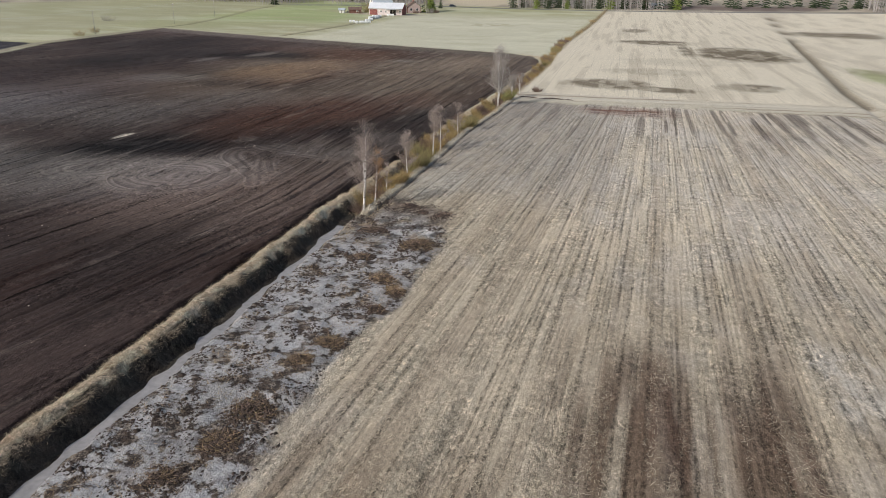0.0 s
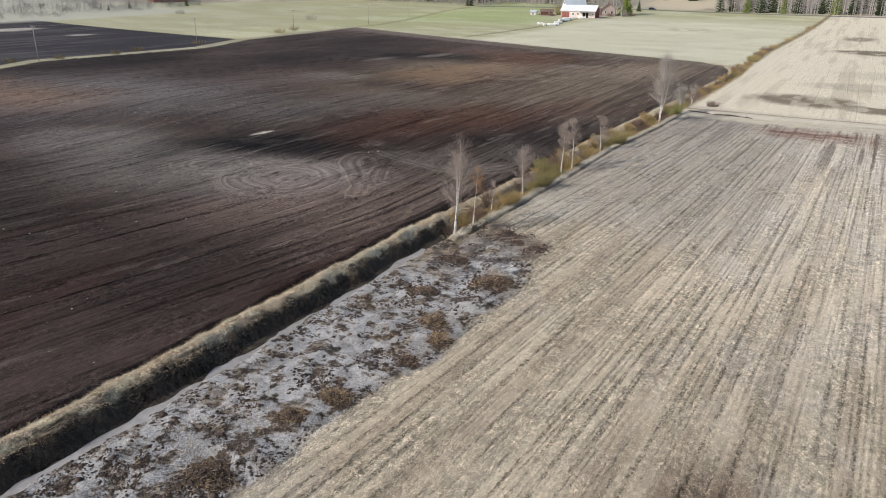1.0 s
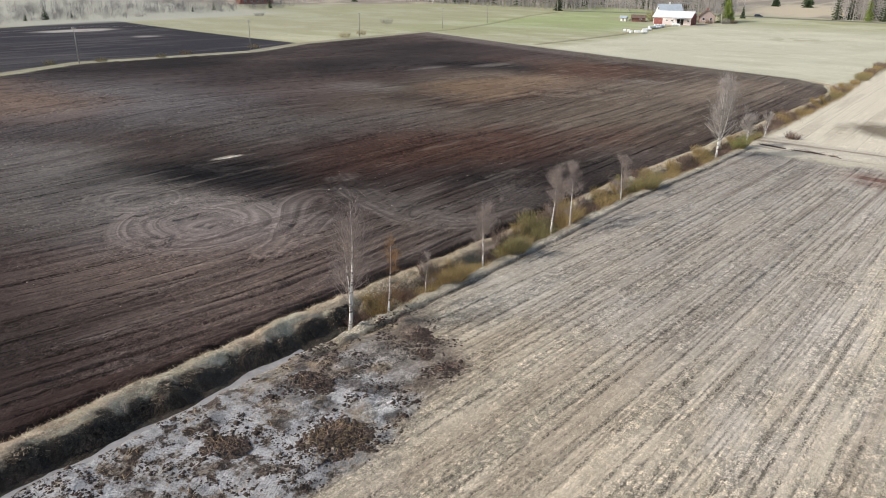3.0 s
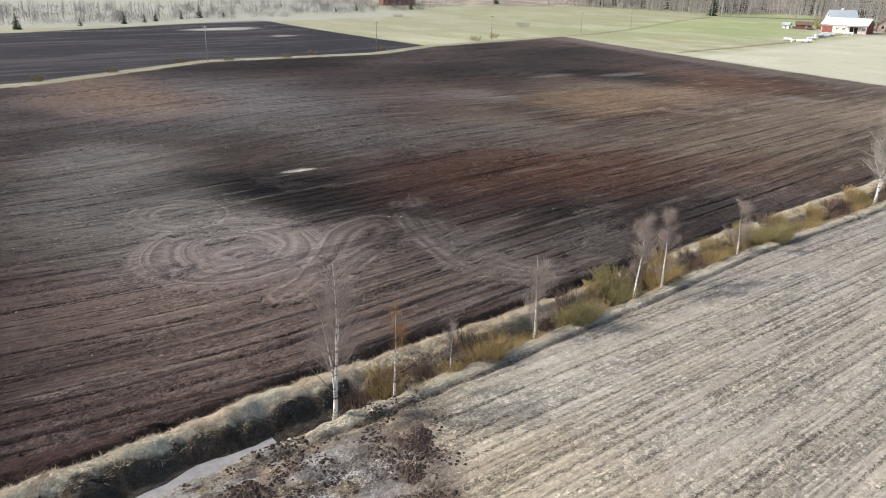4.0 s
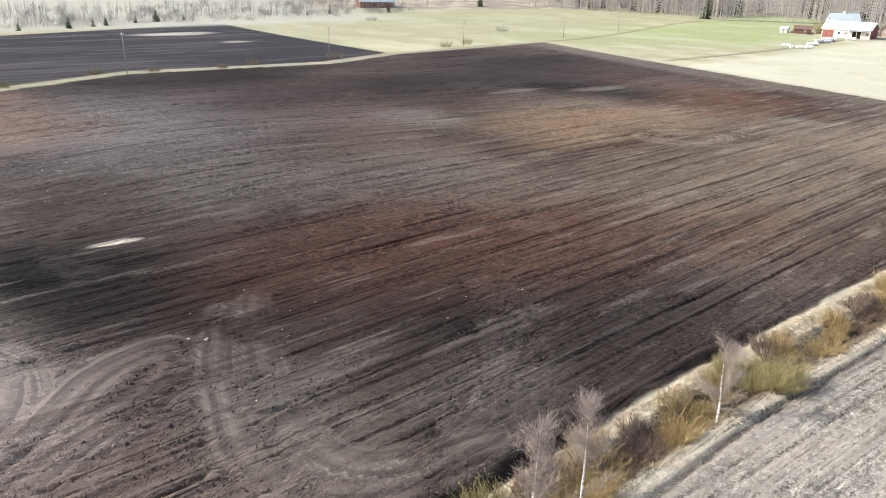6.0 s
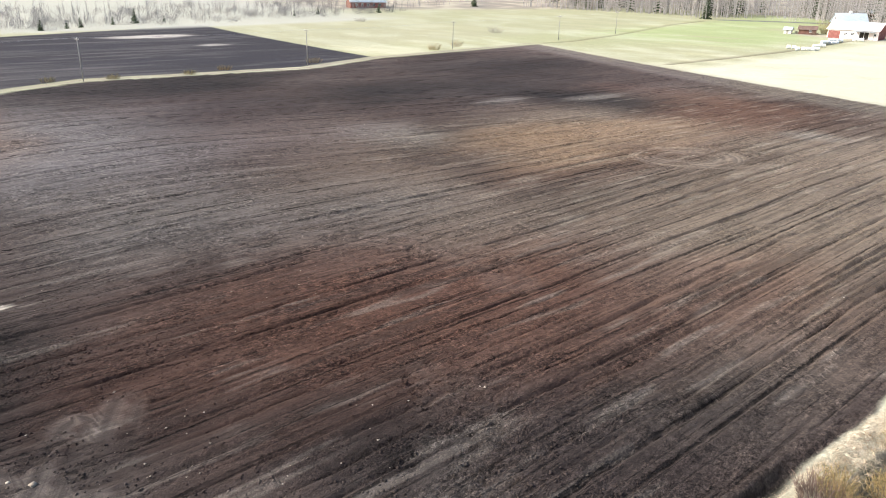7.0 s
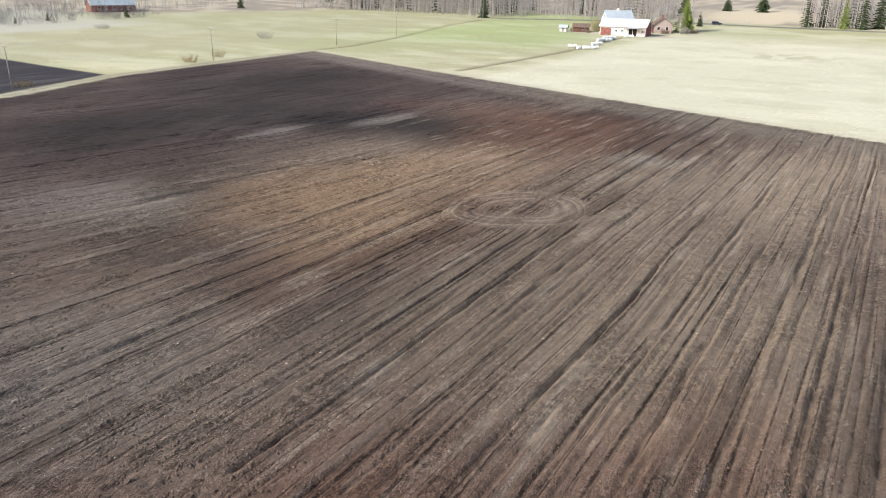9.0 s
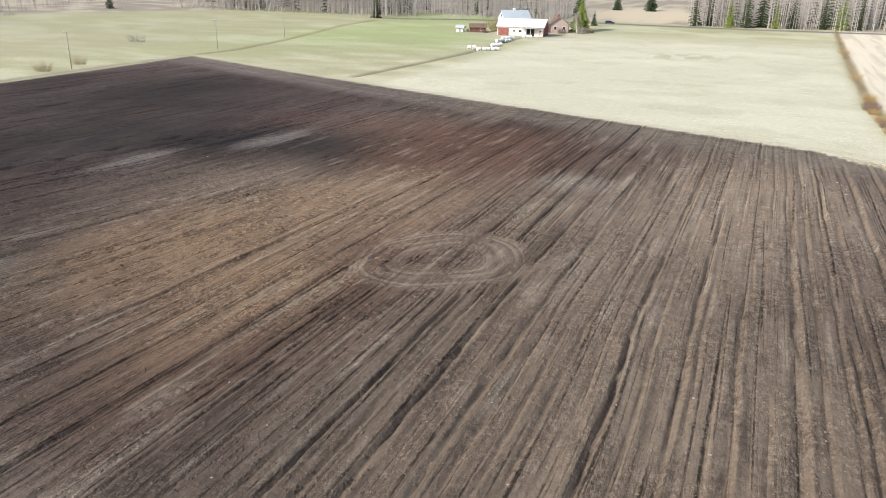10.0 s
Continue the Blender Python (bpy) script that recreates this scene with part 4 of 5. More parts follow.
def sheet(name, xs, ys, z_of, mat):
    X, Y = np.meshgrid(xs, ys)
    x, y = X.ravel(), Y.ravel()
    nx, ny = len(xs), len(ys)
    me = bpy.data.meshes.new(name)
    me.vertices.add(nx * ny)
    me.vertices.foreach_set("co", np.stack([x, y, z_of(x, y)], 1).astype(np.float32).ravel())
    i = (np.arange(ny - 1)[:, None] * nx + np.arange(nx - 1)[None, :]).ravel()
    q = np.stack([i, i + 1, i + nx + 1, i + nx], 1).astype(np.int32)
    me.loops.add(q.size)
    me.loops.foreach_set("vertex_index", q.ravel())
    me.polygons.add(len(q))
    me.polygons.foreach_set("loop_start", np.arange(0, q.size, 4, dtype=np.int32))
    me.update(calc_edges=True)
    me.polygons.foreach_set("use_smooth", np.ones(len(q), bool))
    me.materials.append(mat)
    return new(name, me), x, y


GX = steps((-3600, -1200, 300), (-1200, -420, 30), (-420, -320, 4), (-320, -200, 1.6), (-200, -112, 1.0), (-112, -76, 0.36), (-76, 24, 0.135), (24, 60, 0.5), (60, 200, 4), (200, 1000, 40), (1000, 3600, 260))
GY = steps((-800, -60, 60), (-60, 12, 4), (12, 66, 0.3), (66, 170, 0.45), (170, 200, 0.7), (200, 290, 1.2), (290, 480, 3), (480, 900, 20), (900, 4200, 220))
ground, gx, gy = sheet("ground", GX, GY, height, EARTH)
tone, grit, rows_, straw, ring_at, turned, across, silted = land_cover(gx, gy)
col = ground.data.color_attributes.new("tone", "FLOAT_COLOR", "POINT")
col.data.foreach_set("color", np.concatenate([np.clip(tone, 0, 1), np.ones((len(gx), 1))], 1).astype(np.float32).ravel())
for key, values in (("grit", grit), ("rows", rows_), ("straw", straw), ("ring", ring_at), ("turned", turned), ("across", across), ("silt", silted)):
    ground.data.attributes.new(key, "FLOAT", "POINT").data.foreach_set("value", values.astype(np.float32))
tagged(ground, "ploughed dark soil, pale stubble and dry spring meadows", "ground", kind="structure")

water, wx_, wy_ = sheet("water", steps((-24.9, -22.2, 0.3)), steps((5, 57, 1.0)), lambda x, y: -1.0 + 0 * x, WATER)
tagged(water, "shallow grey-brown water standing in the ditch", "water", kind="structure")


def land(x, y):
    return float(height(np.array([float(x)]), np.array([float(y)]))[0])


# ---- trees and shrubs ----
def wander(rng, start, way, length, n, sway, lift=0.0):
    p, d = Vector(start), Vector(way).normalized()
    path = [p.copy()]
    for _ in range(n):
        d = (d + Vector((rng.uniform(-sway, sway), rng.uniform(-sway, sway), rng.uniform(-sway, sway) * 0.5 + lift))).normalized()
        p = p + d * (length / n)
        path.append(p.copy())
    return path


def birch(x, y, tall, stems, seed, label, twig_mat, limb_mat, spread=0.3, twig_count=900, thick=0.0065, group="birches along the ditch"):
    """A bare birch: white trunks, thin limbs, and a haze of fine twigs."""
    rng = random.Random(seed)
    base = thing("birch_tree", pose(x, y, land(x, y) - 0.1), label, "tree", group)
    twigs, first = Geo(), []
    limb = 0.34 if limb_mat is PALE_LIMB else 0.2
    for s in range(stems):
        turn = rng.uniform(0, 6.28)
        lean = 0.03 if s == 0 else rng.uniform(0.03, 0.075)
        h = tall * (1.0 if s == 0 else rng.uniform(0.72, 0.95))
        fork = first[rng.choice((1, 1, 2))] if s else Vector((0, 0, 0))
        h = h - fork.z
        path = wander(rng, fork, (lean * math.cos(turn) * (2 if s else 1), lean * math.sin(turn) * (2 if s else 1), 1), h, 9, 0.05, 0.035)
        first = path if s == 0 else first
        r0 = (0.016 * h ** 0.95 + 0.015) * (0.9 if s else 1.0)
        part("trunk", Geo().tube(path, [max(r0 * (1 - i / 9.2) ** 1.4, 0.004) for i in range(10)], 7), BIRCH, base, smooth=True)
        for k in range(int(h * 3.2)):
            t = 0.14 + 0.86 * rng.random() ** 0.8
            i = min(int(t * 9), 8)
            p = path[i].lerp(path[i + 1], t * 9 - i)
            w = rng.uniform(0, 6.28)
            reach = h * spread * (1.2 - t) * rng.uniform(0.7, 1.25) + 0.3
            bough = wander(rng, p, (math.cos(w), math.sin(w), rng.uniform(0.35, 1.1)), reach, 4, 0.22, 0.06)
            part("branch", Geo().tube(bough, [r0 * limb * (1 - 0.2 * j) * (1.15 - t) + 0.004 for j in range(5)], 4), limb_mat, base)
            for _ in range(int(2.8 * twig_count / (h * 3.2 * stems))):
                j = rng.randrange(1, 5)
                q = bough[j].lerp(bough[j - 1], rng.random())
                q = q + Vector((rng.gauss(0, 1), rng.gauss(0, 1), rng.gauss(0, 1))) * 0.028 * h
                way = Vector((rng.uniform(-1, 1), rng.uniform(-1, 1), rng.uniform(-0.2, 1.2))) + (bough[4] - bough[0]).normalized() * 0.7
                twigs.sliver(q, way, rng.uniform(0.25, 0.75) * (0.5 + 0.06 * h), thick * rng.uniform(0.6, 1.1))
    part("twig_haze", twigs, twig_mat, base, "fine bare twigs")
    return base


def bush(x, y, wide, tall, seed, label, mat, stems=260, buds=0, bud_mat=None, name="willow_bush", group="shrubs along the ditch"):
    """A shrub of many upright arching stems."""
    rng = random.Random(seed)
    base = thing(name, pose(x, y, land(x, y) - 0.05), label, "shrub", group)
    g, b = Geo(), Geo()
    feet = [(rng.uniform(0, 6.28), wide * math.sqrt(rng.random()) * 0.75) for _ in range(stems)]
    levels = height(np.array([x + r * math.cos(w) for w, r in feet]), np.array([y + r * math.sin(w) for w, r in feet]))
    for (w, r), level in zip(feet, levels):
        p = Vector((r * math.cos(w), r * math.sin(w), float(level) - base.location.z - 0.05))
        lean = Vector((math.cos(w) * r / wide * 0.9 + rng.uniform(-0.35, 0.35), math.sin(w) * r / wide * 0.9 + rng.uniform(-0.35, 0.35), 1.1))
        h = tall * rng.uniform(0.5, 1.1) * (1 - 0.35 * (r / wide) ** 2)
        mid = p + lean.normalized() * h * 0.55
        tip = mid + (lean.normalized() + Vector((rng.uniform(-0.4, 0.4), rng.uniform(-0.4, 0.4), -0.05))) * h * 0.5
        g.tube([p, mid, tip], [0.016, 0.011, 0.003], 3)
        for _ in range(4):
            q = mid.lerp(tip, rng.uniform(-0.6, 0.8))
            g.sliver(q, Vector((rng.uniform(-1, 1), rng.uniform(-1, 1), rng.uniform(0.1, 1.2))), h * rng.uniform(0.15, 0.4), 0.008)
        for _ in range(buds):
            q = mid.lerp(tip, rng.uniform(-0.3, 1.0)) + Vector((rng.uniform(-0.1, 0.1), rng.uniform(-0.1, 0.1), rng.uniform(-0.1, 0.1)))
            b.sliver(q, Vector((rng.uniform(-1, 1), rng.uniform(-1, 1), rng.uniform(-0.5, 1))), rng.uniform(0.06, 0.12), 0.022)
    part("stem_thicket", g, mat, base)
    if buds:
        part("budding", b, bud_mat or BUD, base, "yellow-green opening buds")
    return base


def spruce_mesh(tall, wide, seed, low=0.08, mat_count=26):
    """Trunk and drooping whorls of needled boughs with gaps and an uneven outline."""
    rng = random.Random(seed)
    trunk, crown = Geo(), Geo()
    trunk.tube([Vector((0, 0, -0.3)), Vector((0, 0, tall * 0.5)), Vector((0, 0, tall))], [tall * 0.016, tall * 0.01, 0.01], 6)
    levels = mat_count
    for k in range(levels):
        t = low + (1 - low) * k / levels
        n = int(9 - 4 * t)
        for i in range(n):
            w = 6.28 * (i + rng.random()) / n
            reach = wide * (1 - t) ** 0.85 * rng.uniform(0.65, 1.12) + 0.08 * wide
            z = tall * t + rng.uniform(-0.2, 0.2)
            side = Vector((-math.sin(w), math.cos(w), 0))
            out = Vector((math.cos(w), math.sin(w), 0))
            drop = reach * rng.uniform(0.15, 0.4)
            for s in range(5):
                a = s / 5
                p = Vector((0, 0, z)) + out * reach * (0.15 + 0.85 * a) - Vector((0, 0, drop * a))
                for q in (-1, 1):
                    tip = p + side * q * reach * 0.30 * (1.15 - a) * rng.uniform(0.7, 1.2) + out * reach * 0.18 - Vector((0, 0, reach * rng.uniform(0.03, 0.16)))
                    b = len(crown.v)
                    crown.v += [p - out * reach * 0.14, p + out * reach * 0.14, tip, p + Vector((0, 0, reach * 0.09))]
                    crown.f += [(b, b + 1, b + 2), (b, b + 2, b + 3), (b + 1, b + 3, b + 2)]
    return trunk, crown


def spruce(x, y, tall, wide, seed, label, mat, low=0.06, levels=24, name="spruce_tree", group="spruces by the farm"):
    base = thing(name, pose(x, y, land(x, y) - 0.1), label, "tree", group)
    trunk, crown = spruce_mesh(tall, wide, seed, low, levels)
    part("trunk", trunk, BARK, base)
    part("crown", crown, mat, base)
    return base


birch(-22.4, 59.5, 8.3, 3, 1, "tall bare birch with three white stems on the ditch edge", TWIG, LIMB, 0.32, 1400, 0.0055)
birch(-22.6, 63.2, 5.4, 1, 2, "slim young birch with orange-brown twigs by the ditch", TWIG_ORANGE, LIMB, 0.16, 420)
birch(-22.7, 67.1, 3.1, 1, 3, "small bare birch sapling among ditch grass", TWIG, LIMB, 0.22, 260)
birch(-22.4, 73.6, 5.4, 1, 4, "bare birch with white trunk and reddish twigs", TWIG, LIMB, 0.27, 1100)
birch(-21.9, 82.9, 5.8, 1, 5, "leaning bare birch with white trunk by bushes", TWIG, LIMB, 0.22, 1000)
birch(-21.7, 85.8, 5.2, 1, 6, "bare birch with white trunk and reddish twigs", TWIG, LIMB, 0.24, 1000)
birch(-21.9, 96.7, 4.3, 1, 7, "short bare birch with white trunk beside the ditch", TWIG, LIMB, 0.28, 800)
birch(-20.5, 121.0, 10.0, 5, 8, "tall bare birch with several white stems", TWIG_GREY, PALE_LIMB, 0.3, 3200)
birch(-19.4, 129.8, 5.2, 6, 9, "grey bare birch clump near the field corner", TWIG_GREY, PALE_LIMB, 0.42, 2200)
birch(-145.0, 405.0, 9.5, 4, 21, "bare grey birch clump beside the barn", TWIG_GREY, PALE_LIMB, 0.4, 1300, 0.014, "bare trees by the farm")
birch(-111.5, 406.0, 8.5, 3, 22, "bare grey birch near the farmhouse", TWIG_GREY, PALE_LIMB, 0.4, 1000, 0.014, "bare trees by the farm")
birch(-19.0, 136.7, 3.6, 2, 10, "low grey birch clump at the headland", TWIG_GREY, PALE_LIMB, 0.4, 700)

rs = random.Random(9)
y = 59.5
while y < 265:
    if y < 132:
        x = float(ditch_mid(np.array([y]))[0]) + rs.uniform(-1.1, 0.5)
        w, h, k = rs.uniform(0.7, 1.5), rs.uniform(0.65, 1.5), rs.choice((0, 0, 0, 1, 2, 2, 2))
        y += rs.uniform(1.0, 2.6)
    else:
        x = float(hedge_line(np.array([y]))[0]) + rs.uniform(-0.8, 0.5)
        w, h, k = rs.uniform(1.0, 1.8), rs.uniform(0.9, 1.9), rs.choice((0, 0, 1, 2))
        y += rs.uniform(3.5, 9)
    words = ("ochre willow shrub in the grassy ditch", "olive-yellow budding willow shrub in the ditch", "dark brown bare shrub in the ditch")[k]
    bush(x, y, w, h, int(y * 10), words, (WILLOW, WILLOW_GREEN, WILLOW_DARK)[k], 240, (1, 3, 0)[k], BUD)
bush(-16.0, 139.5, 1.1, 1.2, 90, "dry brown shrub on the headland bank", WILLOW_DARK, 160)
for i, (x, y, w, h) in enumerate([(-229.8, 290.6, 3.2, 3.4), (-302.6, 274.4, 3.5, 2.4), (-197, 240, 2.6, 2.4), (-192, 226, 2.0, 2.6), (-181, 176, 2.5, 1.5), (-178, 150, 1.8, 1.4), (-17.5, 375, 2.2, 2.0), (-19.5, 310, 2.0, 1.6)]):
    bush(x, y, w, h, 95 + i, "lone dry grey-brown shrub standing in the meadow", TWIG_GREY if i < 2 else WILLOW, 110, name="field_shrub", group="shrubs in the meadow")

bush(-144.5, 402, 3.4, 6.5, 130, "tall yellowish bare willow beside the barn", WILLOW_GREEN, 420, 3, BUD, name="willow_tree", group="trees at the farm")
for i, (x, y, w, h) in enumerate(((-146.0, 392.5, 1.8, 1.8), (-153.0, 393.5, 1.6, 1.5), (-117.5, 405.5, 2.0, 2.0), (-124.5, 409.5, 1.8, 3.0), (-108.0, 414.0, 2.2, 2.2))):
    bush(x, y, w, h, 150 + i, "bare brown garden shrub around the farm buildings", (WILLOW_DARK, TWIG_GREY)[i % 2], 200, name="garden_shrub", group="trees at the farm")
bush(-19.8, 128.5, 0.8, 1.9, 160, "young green budding shrub beside the birch clump", WILLOW_GREEN, 200, 8, FRESH, group="shrubs along the ditch")
for i, (x, y, w, h, k) in enumerate(((-22.5, 69.5, 1.5, 1.5, 0), (-22.0, 77.0, 1.3, 1.5, 1), (-23.3, 82.8, 1.6, 1.7, 1), (-22.6, 86.8, 1.3, 1.8, 0), (-21.6, 101.9, 1.5, 1.8, 1), (-22.6, 78.2, 1.2, 1.2, 2))):
    bush(x, y, w, h, 170 + i, ("dense ochre willow shrub in the ditch", "olive-yellow budding willow shrub in the ditch", "dark brown bare shrub in the ditch")[k], (WILLOW, WILLOW_GREEN, WILLOW_DARK)[k], 420, (1, 4, 0)[k], BUD)
bush(-110.5, 409, 2.4, 3.4, 131, "pale bare garden shrub beside the farmhouse", TWIG_GREY, 260, name="garden_shrub", group="trees at the farm")
for i, (x, y) in enumerate(((-176.5, 112), (-174.8, 124), (-174.0, 140), (-157, 76), (-164, 92))):
    bush(x, y, 1.6, 1.3, 140 + i, "low yellowish shrub on the verge between ploughed fields", WILLOW_GREEN, 120, name="verge_shrub", group="shrubs on the verge")

# conifers
spruce(-112.6, 417.5, 14.0, 4.4, 21, "bright green conifer beside the farmhouse", SPRUCE_LIGHT, 0.04, 40)
spruce(-114.5, 421.5, 20.0, 4.2, 22, "tall dark spruce behind the farmhouse", SPRUCE, 0.05, 34)
spruce(-114.1, 449.3, 6.8, 1.7, 23, "slim dark spruce by the farm road", SPRUCE, 0.05)
spruce(-217.5, 431.0, 13.0, 2.8, 24, "dark spruce at the wood's edge", SPRUCE, 0.03)
spruce(-103.5, 547.0, 11.0, 4.6, 25, "broad dark spruce in a clearing", SPRUCE, 0.02)
spruce(-122.0, 545.0, 9.0, 3.2, 26, "dark spruce in a clearing", SPRUCE, 0.02)
SMALL_SPRUCES = [(-300.5, 100.5, 6.5), (-308.5, 124.0, 3.6), (-313, 142, 5.0), (-318, 152, 3.8), (-322, 158, 4.6), (-329, 172, 3.8), (-333, 182, 6.5), (-338, 196, 3.0), (-346, 278, 4.2), (-347, 388, 9.0), (-342, 262, 3.2), (-340, 312, 6.0)]
for i, (x, y, h) in enumerate(SMALL_SPRUCES):
    spruce(x, y, h, h * 0.3, 200 + i, "small dark spruce at the edge of the ploughed land", SPRUCE, 0.02, 14, group="small spruces at the field edge")
ROAD_SPRUCES = [(-72, 470, 13), (-66, 473, 15), (-57, 468, 11), (-50, 470, 14), (-44, 476, 16), (-38, 470, 9), (-31, 474, 13), (-19, 476, 12), (-12, 474, 15), (-4, 478, 12), (9, 477, 14), (28, 479, 13)]
for i, (x, y, h) in enumerate(ROAD_SPRUCES):
    spruce(x, y, h * 1.5, h * 0.24, 300 + i, "dark spruce among bare birches beside the road", (SPRUCE, SPRUCE, SPRUCE_LIGHT)[i % 3], 0.03, 22, group="spruces beside the road")


def woods():
    """Bare birch wood along the far edges: stems and twig haze, with scattered dark conifers in it."""
    rng = random.Random(77)
    stems, haze, dark = Geo(), Geo(), Geo()

    def tree(x, y, h, pale=True):
        z = float(rise(np.array([x]), np.array([y]))[0])
        lean = Vector((rng.uniform(-0.04, 0.04), rng.uniform(-0.04, 0.04), 1))
        p = Vector((x, y, z - 0.2))
        stems.tube([p, p + lean * h * 0.55, p + lean * h], [0.006 * h + 0.015, 0.0045 * h, 0.015], 4)
        for _ in range(42):
            t = rng.uniform(0.12, 1.0)
            haze.sliver(p + lean * h * t, Vector((rng.uniform(-1, 1), rng.uniform(-1, 1), rng.uniform(0.2, 1.2))), h * rng.uniform(0.1, 0.24) * (1.25 - t), 0.032)

    for _ in range(2900):
        x = rng.uniform(-330, 190)
        y = 470 + 0.02 * x + 65 * rng.random() ** 1.5 if x > -205 else np.interp(x, [-340, -205], [410, 447]) + 60 * rng.random() ** 1.5
        if -135 < x < -76 and y < 575 or 22 < x < 135 and y < 540:
            continue
        tree(x, y, rng.uniform(15, 24))
    for _ in range(420):
        y = rng.uniform(90, 420)
        x = -316 - 0.16 * (y - 100) * (1 if y > 180 else 0.4) - 70 * rng.random() ** 1.3
        if y < 300 and rng.random() < 0.35:
            continue
        tree(x, y, rng.uniform(6, 12))
    for _ in range(420):
        y = rng.uniform(80, 330)
        x = -314 - 0.12 * max(y - 150, 0) - 90 * rng.random() ** 1.4
        cluster = 4 if rng.random() < 0.6 else 8
        z = float(rise(np.array([x]), np.array([y]))[0])
        tall = rng.uniform(2.0, 6.5)
        for _ in range(cluster * 9):
            p = Vector((x + rng.gauss(0, 1.3), y + rng.gauss(0, 1.3), z + tall * rng.random() * 0.6))
            haze.sliver(p, Vector((rng.uniform(-0.5, 0.5), rng.uniform(-0.5, 0.5), 1)), tall * rng.uniform(0.25, 0.5), 0.03)
    for _ in range(60):
        tree(rng.uniform(-210, -120), rng.uniform(445, 462), rng.uniform(9, 14))
    for _ in range(16):
        tree(rng.uniform(-228, -214), rng.uniform(422, 445), rng.uniform(9, 13))
    for me_geo, nm, mat, words in ((stems, "birch_wood_stems", BIRCH_FAR, "pale bare birch stems in a far wood"), (haze, "birch_wood_twigs", TWIG_FAR, "grey-violet bare twigs of a far birch wood")):
        tagged(new(nm, me_geo.mesh(nm, mat)), words, "woods", kind="stuff")
    for _ in range(110):
        x = rng.uniform(-80, 190) if rng.random() < 0.7 else rng.uniform(-345, -150)
        if -140 < x < -72:
            continue
        y = (478 + 0.02 * x if x > -205 else float(np.interp(x, [-345, -205], [418, 455]))) + rng.uniform(2, 50)
        trunk, crown = spruce_mesh(rng.uniform(15, 24), rng.uniform(2.4, 3.6), rng.random(), 0.05, 14)
        z = float(rise(np.array([x]), np.array([y]))[0])
        k = len(dark.v)
        dark.v += [p + Vector((x, y, z)) for p in crown.v]
        dark.f += [tuple(i + k for i in f) for f in crown.f]
    tagged(new("conifer_wood", dark.mesh("conifer_wood", SPRUCE)), "dark spruces standing among bare birches", "woods", kind="stuff")


BIRCH_FAR = material("far_birch_bark", (0.44, 0.415, 0.395), spots=(0.29, 0.265, 0.25), scale=0.7, amount=0.3)
TWIG_FAR = material("far_twigs", (0.31, 0.28, 0.265), scale=0.2, random_tone=0.3)
woods()


# ---- farm ----
def gable_house(name, x, y, turn, length, depth, wall_h, ridge_h, wall_mat, roof_mat, label, category, gable_mat=None):
    """A gabled building, its long side facing its own -y: walls, gables, overhanging roof slopes with a thickness."""
    base = thing(name, pose(x, y, land(x, y) - 0.15, 0, 0, turn), label, category, "farm buildings")
    t, L, D = 0.2, length / 2, depth / 2
    part("wall", Geo().quad_box(-L, -D, 0, L, -D + t, wall_h), wall_mat, base)
    part("wall", Geo().quad_box(-L, D - t, 0, L, D, wall_h), wall_mat, base)
    for s in (-1, 1):
        g = Geo()
        x0, x1 = (L - t, L - 0.003) if s > 0 else (-L + 0.003, -L + t)
        outline = [(-D + t, 0), (D - t, 0), (D - t, wall_h + t * (ridge_h - wall_h) / D), (0, ridge_h), (-D + t, wall_h + t * (ridge_h - wall_h) / D)]
        k = len(g.v)
        g.v += [(x0, a, b) for a, b in outline] + [(x1, a, b) for a, b in outline]
        g.f += [(0, 4, 3, 2, 1), (5, 6, 7, 8, 9)] + [(i, (i + 1) % 5, 5 + (i + 1) % 5, 5 + i) for i in range(5)]
        part("gable", g, (gable_mat[s > 0] if isinstance(gable_mat, tuple) else gable_mat) or wall_mat, base)
    slope = (ridge_h - wall_h) / D
    for s in (-1, 1):
        g = Geo()
        o = 0.5
        a, b = (s * (D + o), wall_h - slope * o), (0, ridge_h)
        g.v += [(-L - o, a[0], a[1] + 0.02), (L + o, a[0], a[1] + 0.02), (L + o, b[0], b[1] + 0.02), (-L - o, b[0], b[1] + 0.02)]
        g.v += [(p[0], p[1], p[2] + 0.14) for p in g.v[:4]]
        g.f += [(0, 1, 2, 3), (4, 7, 6, 5), (0, 4, 5, 1), (1, 5, 6, 2), (2, 6, 7, 3), (3, 7, 4, 0)]
        slab = part("roof", g, roof_mat, base)
        if roof_mat in (PALE_ROOF, BLUE_ROOF):
            rib = Geo()
            rib.v += [(-0.025, a[0], a[1] + 0.15), (0.025, a[0], a[1] + 0.15), (0.025, b[0], b[1] + 0.15), (-0.025, b[0], b[1] + 0.15)]
            rib.v += [(p[0], p[1], p[2] + 0.045) for p in rib.v[:4]]
            rib.f += [(4, 5, 6, 7), (0, 1, 5, 4), (1, 2, 6, 5), (3, 0, 4, 7)]
            me = rib.mesh("rib", roof_mat)
            n = int(length / 0.9)
            for q in range(n + 1):
                ob = new("rib", me)
                ob.parent = slab
                ob.location.x = -L - o + 0.03 + (length + 2 * o - 0.06) * q / n
    return base


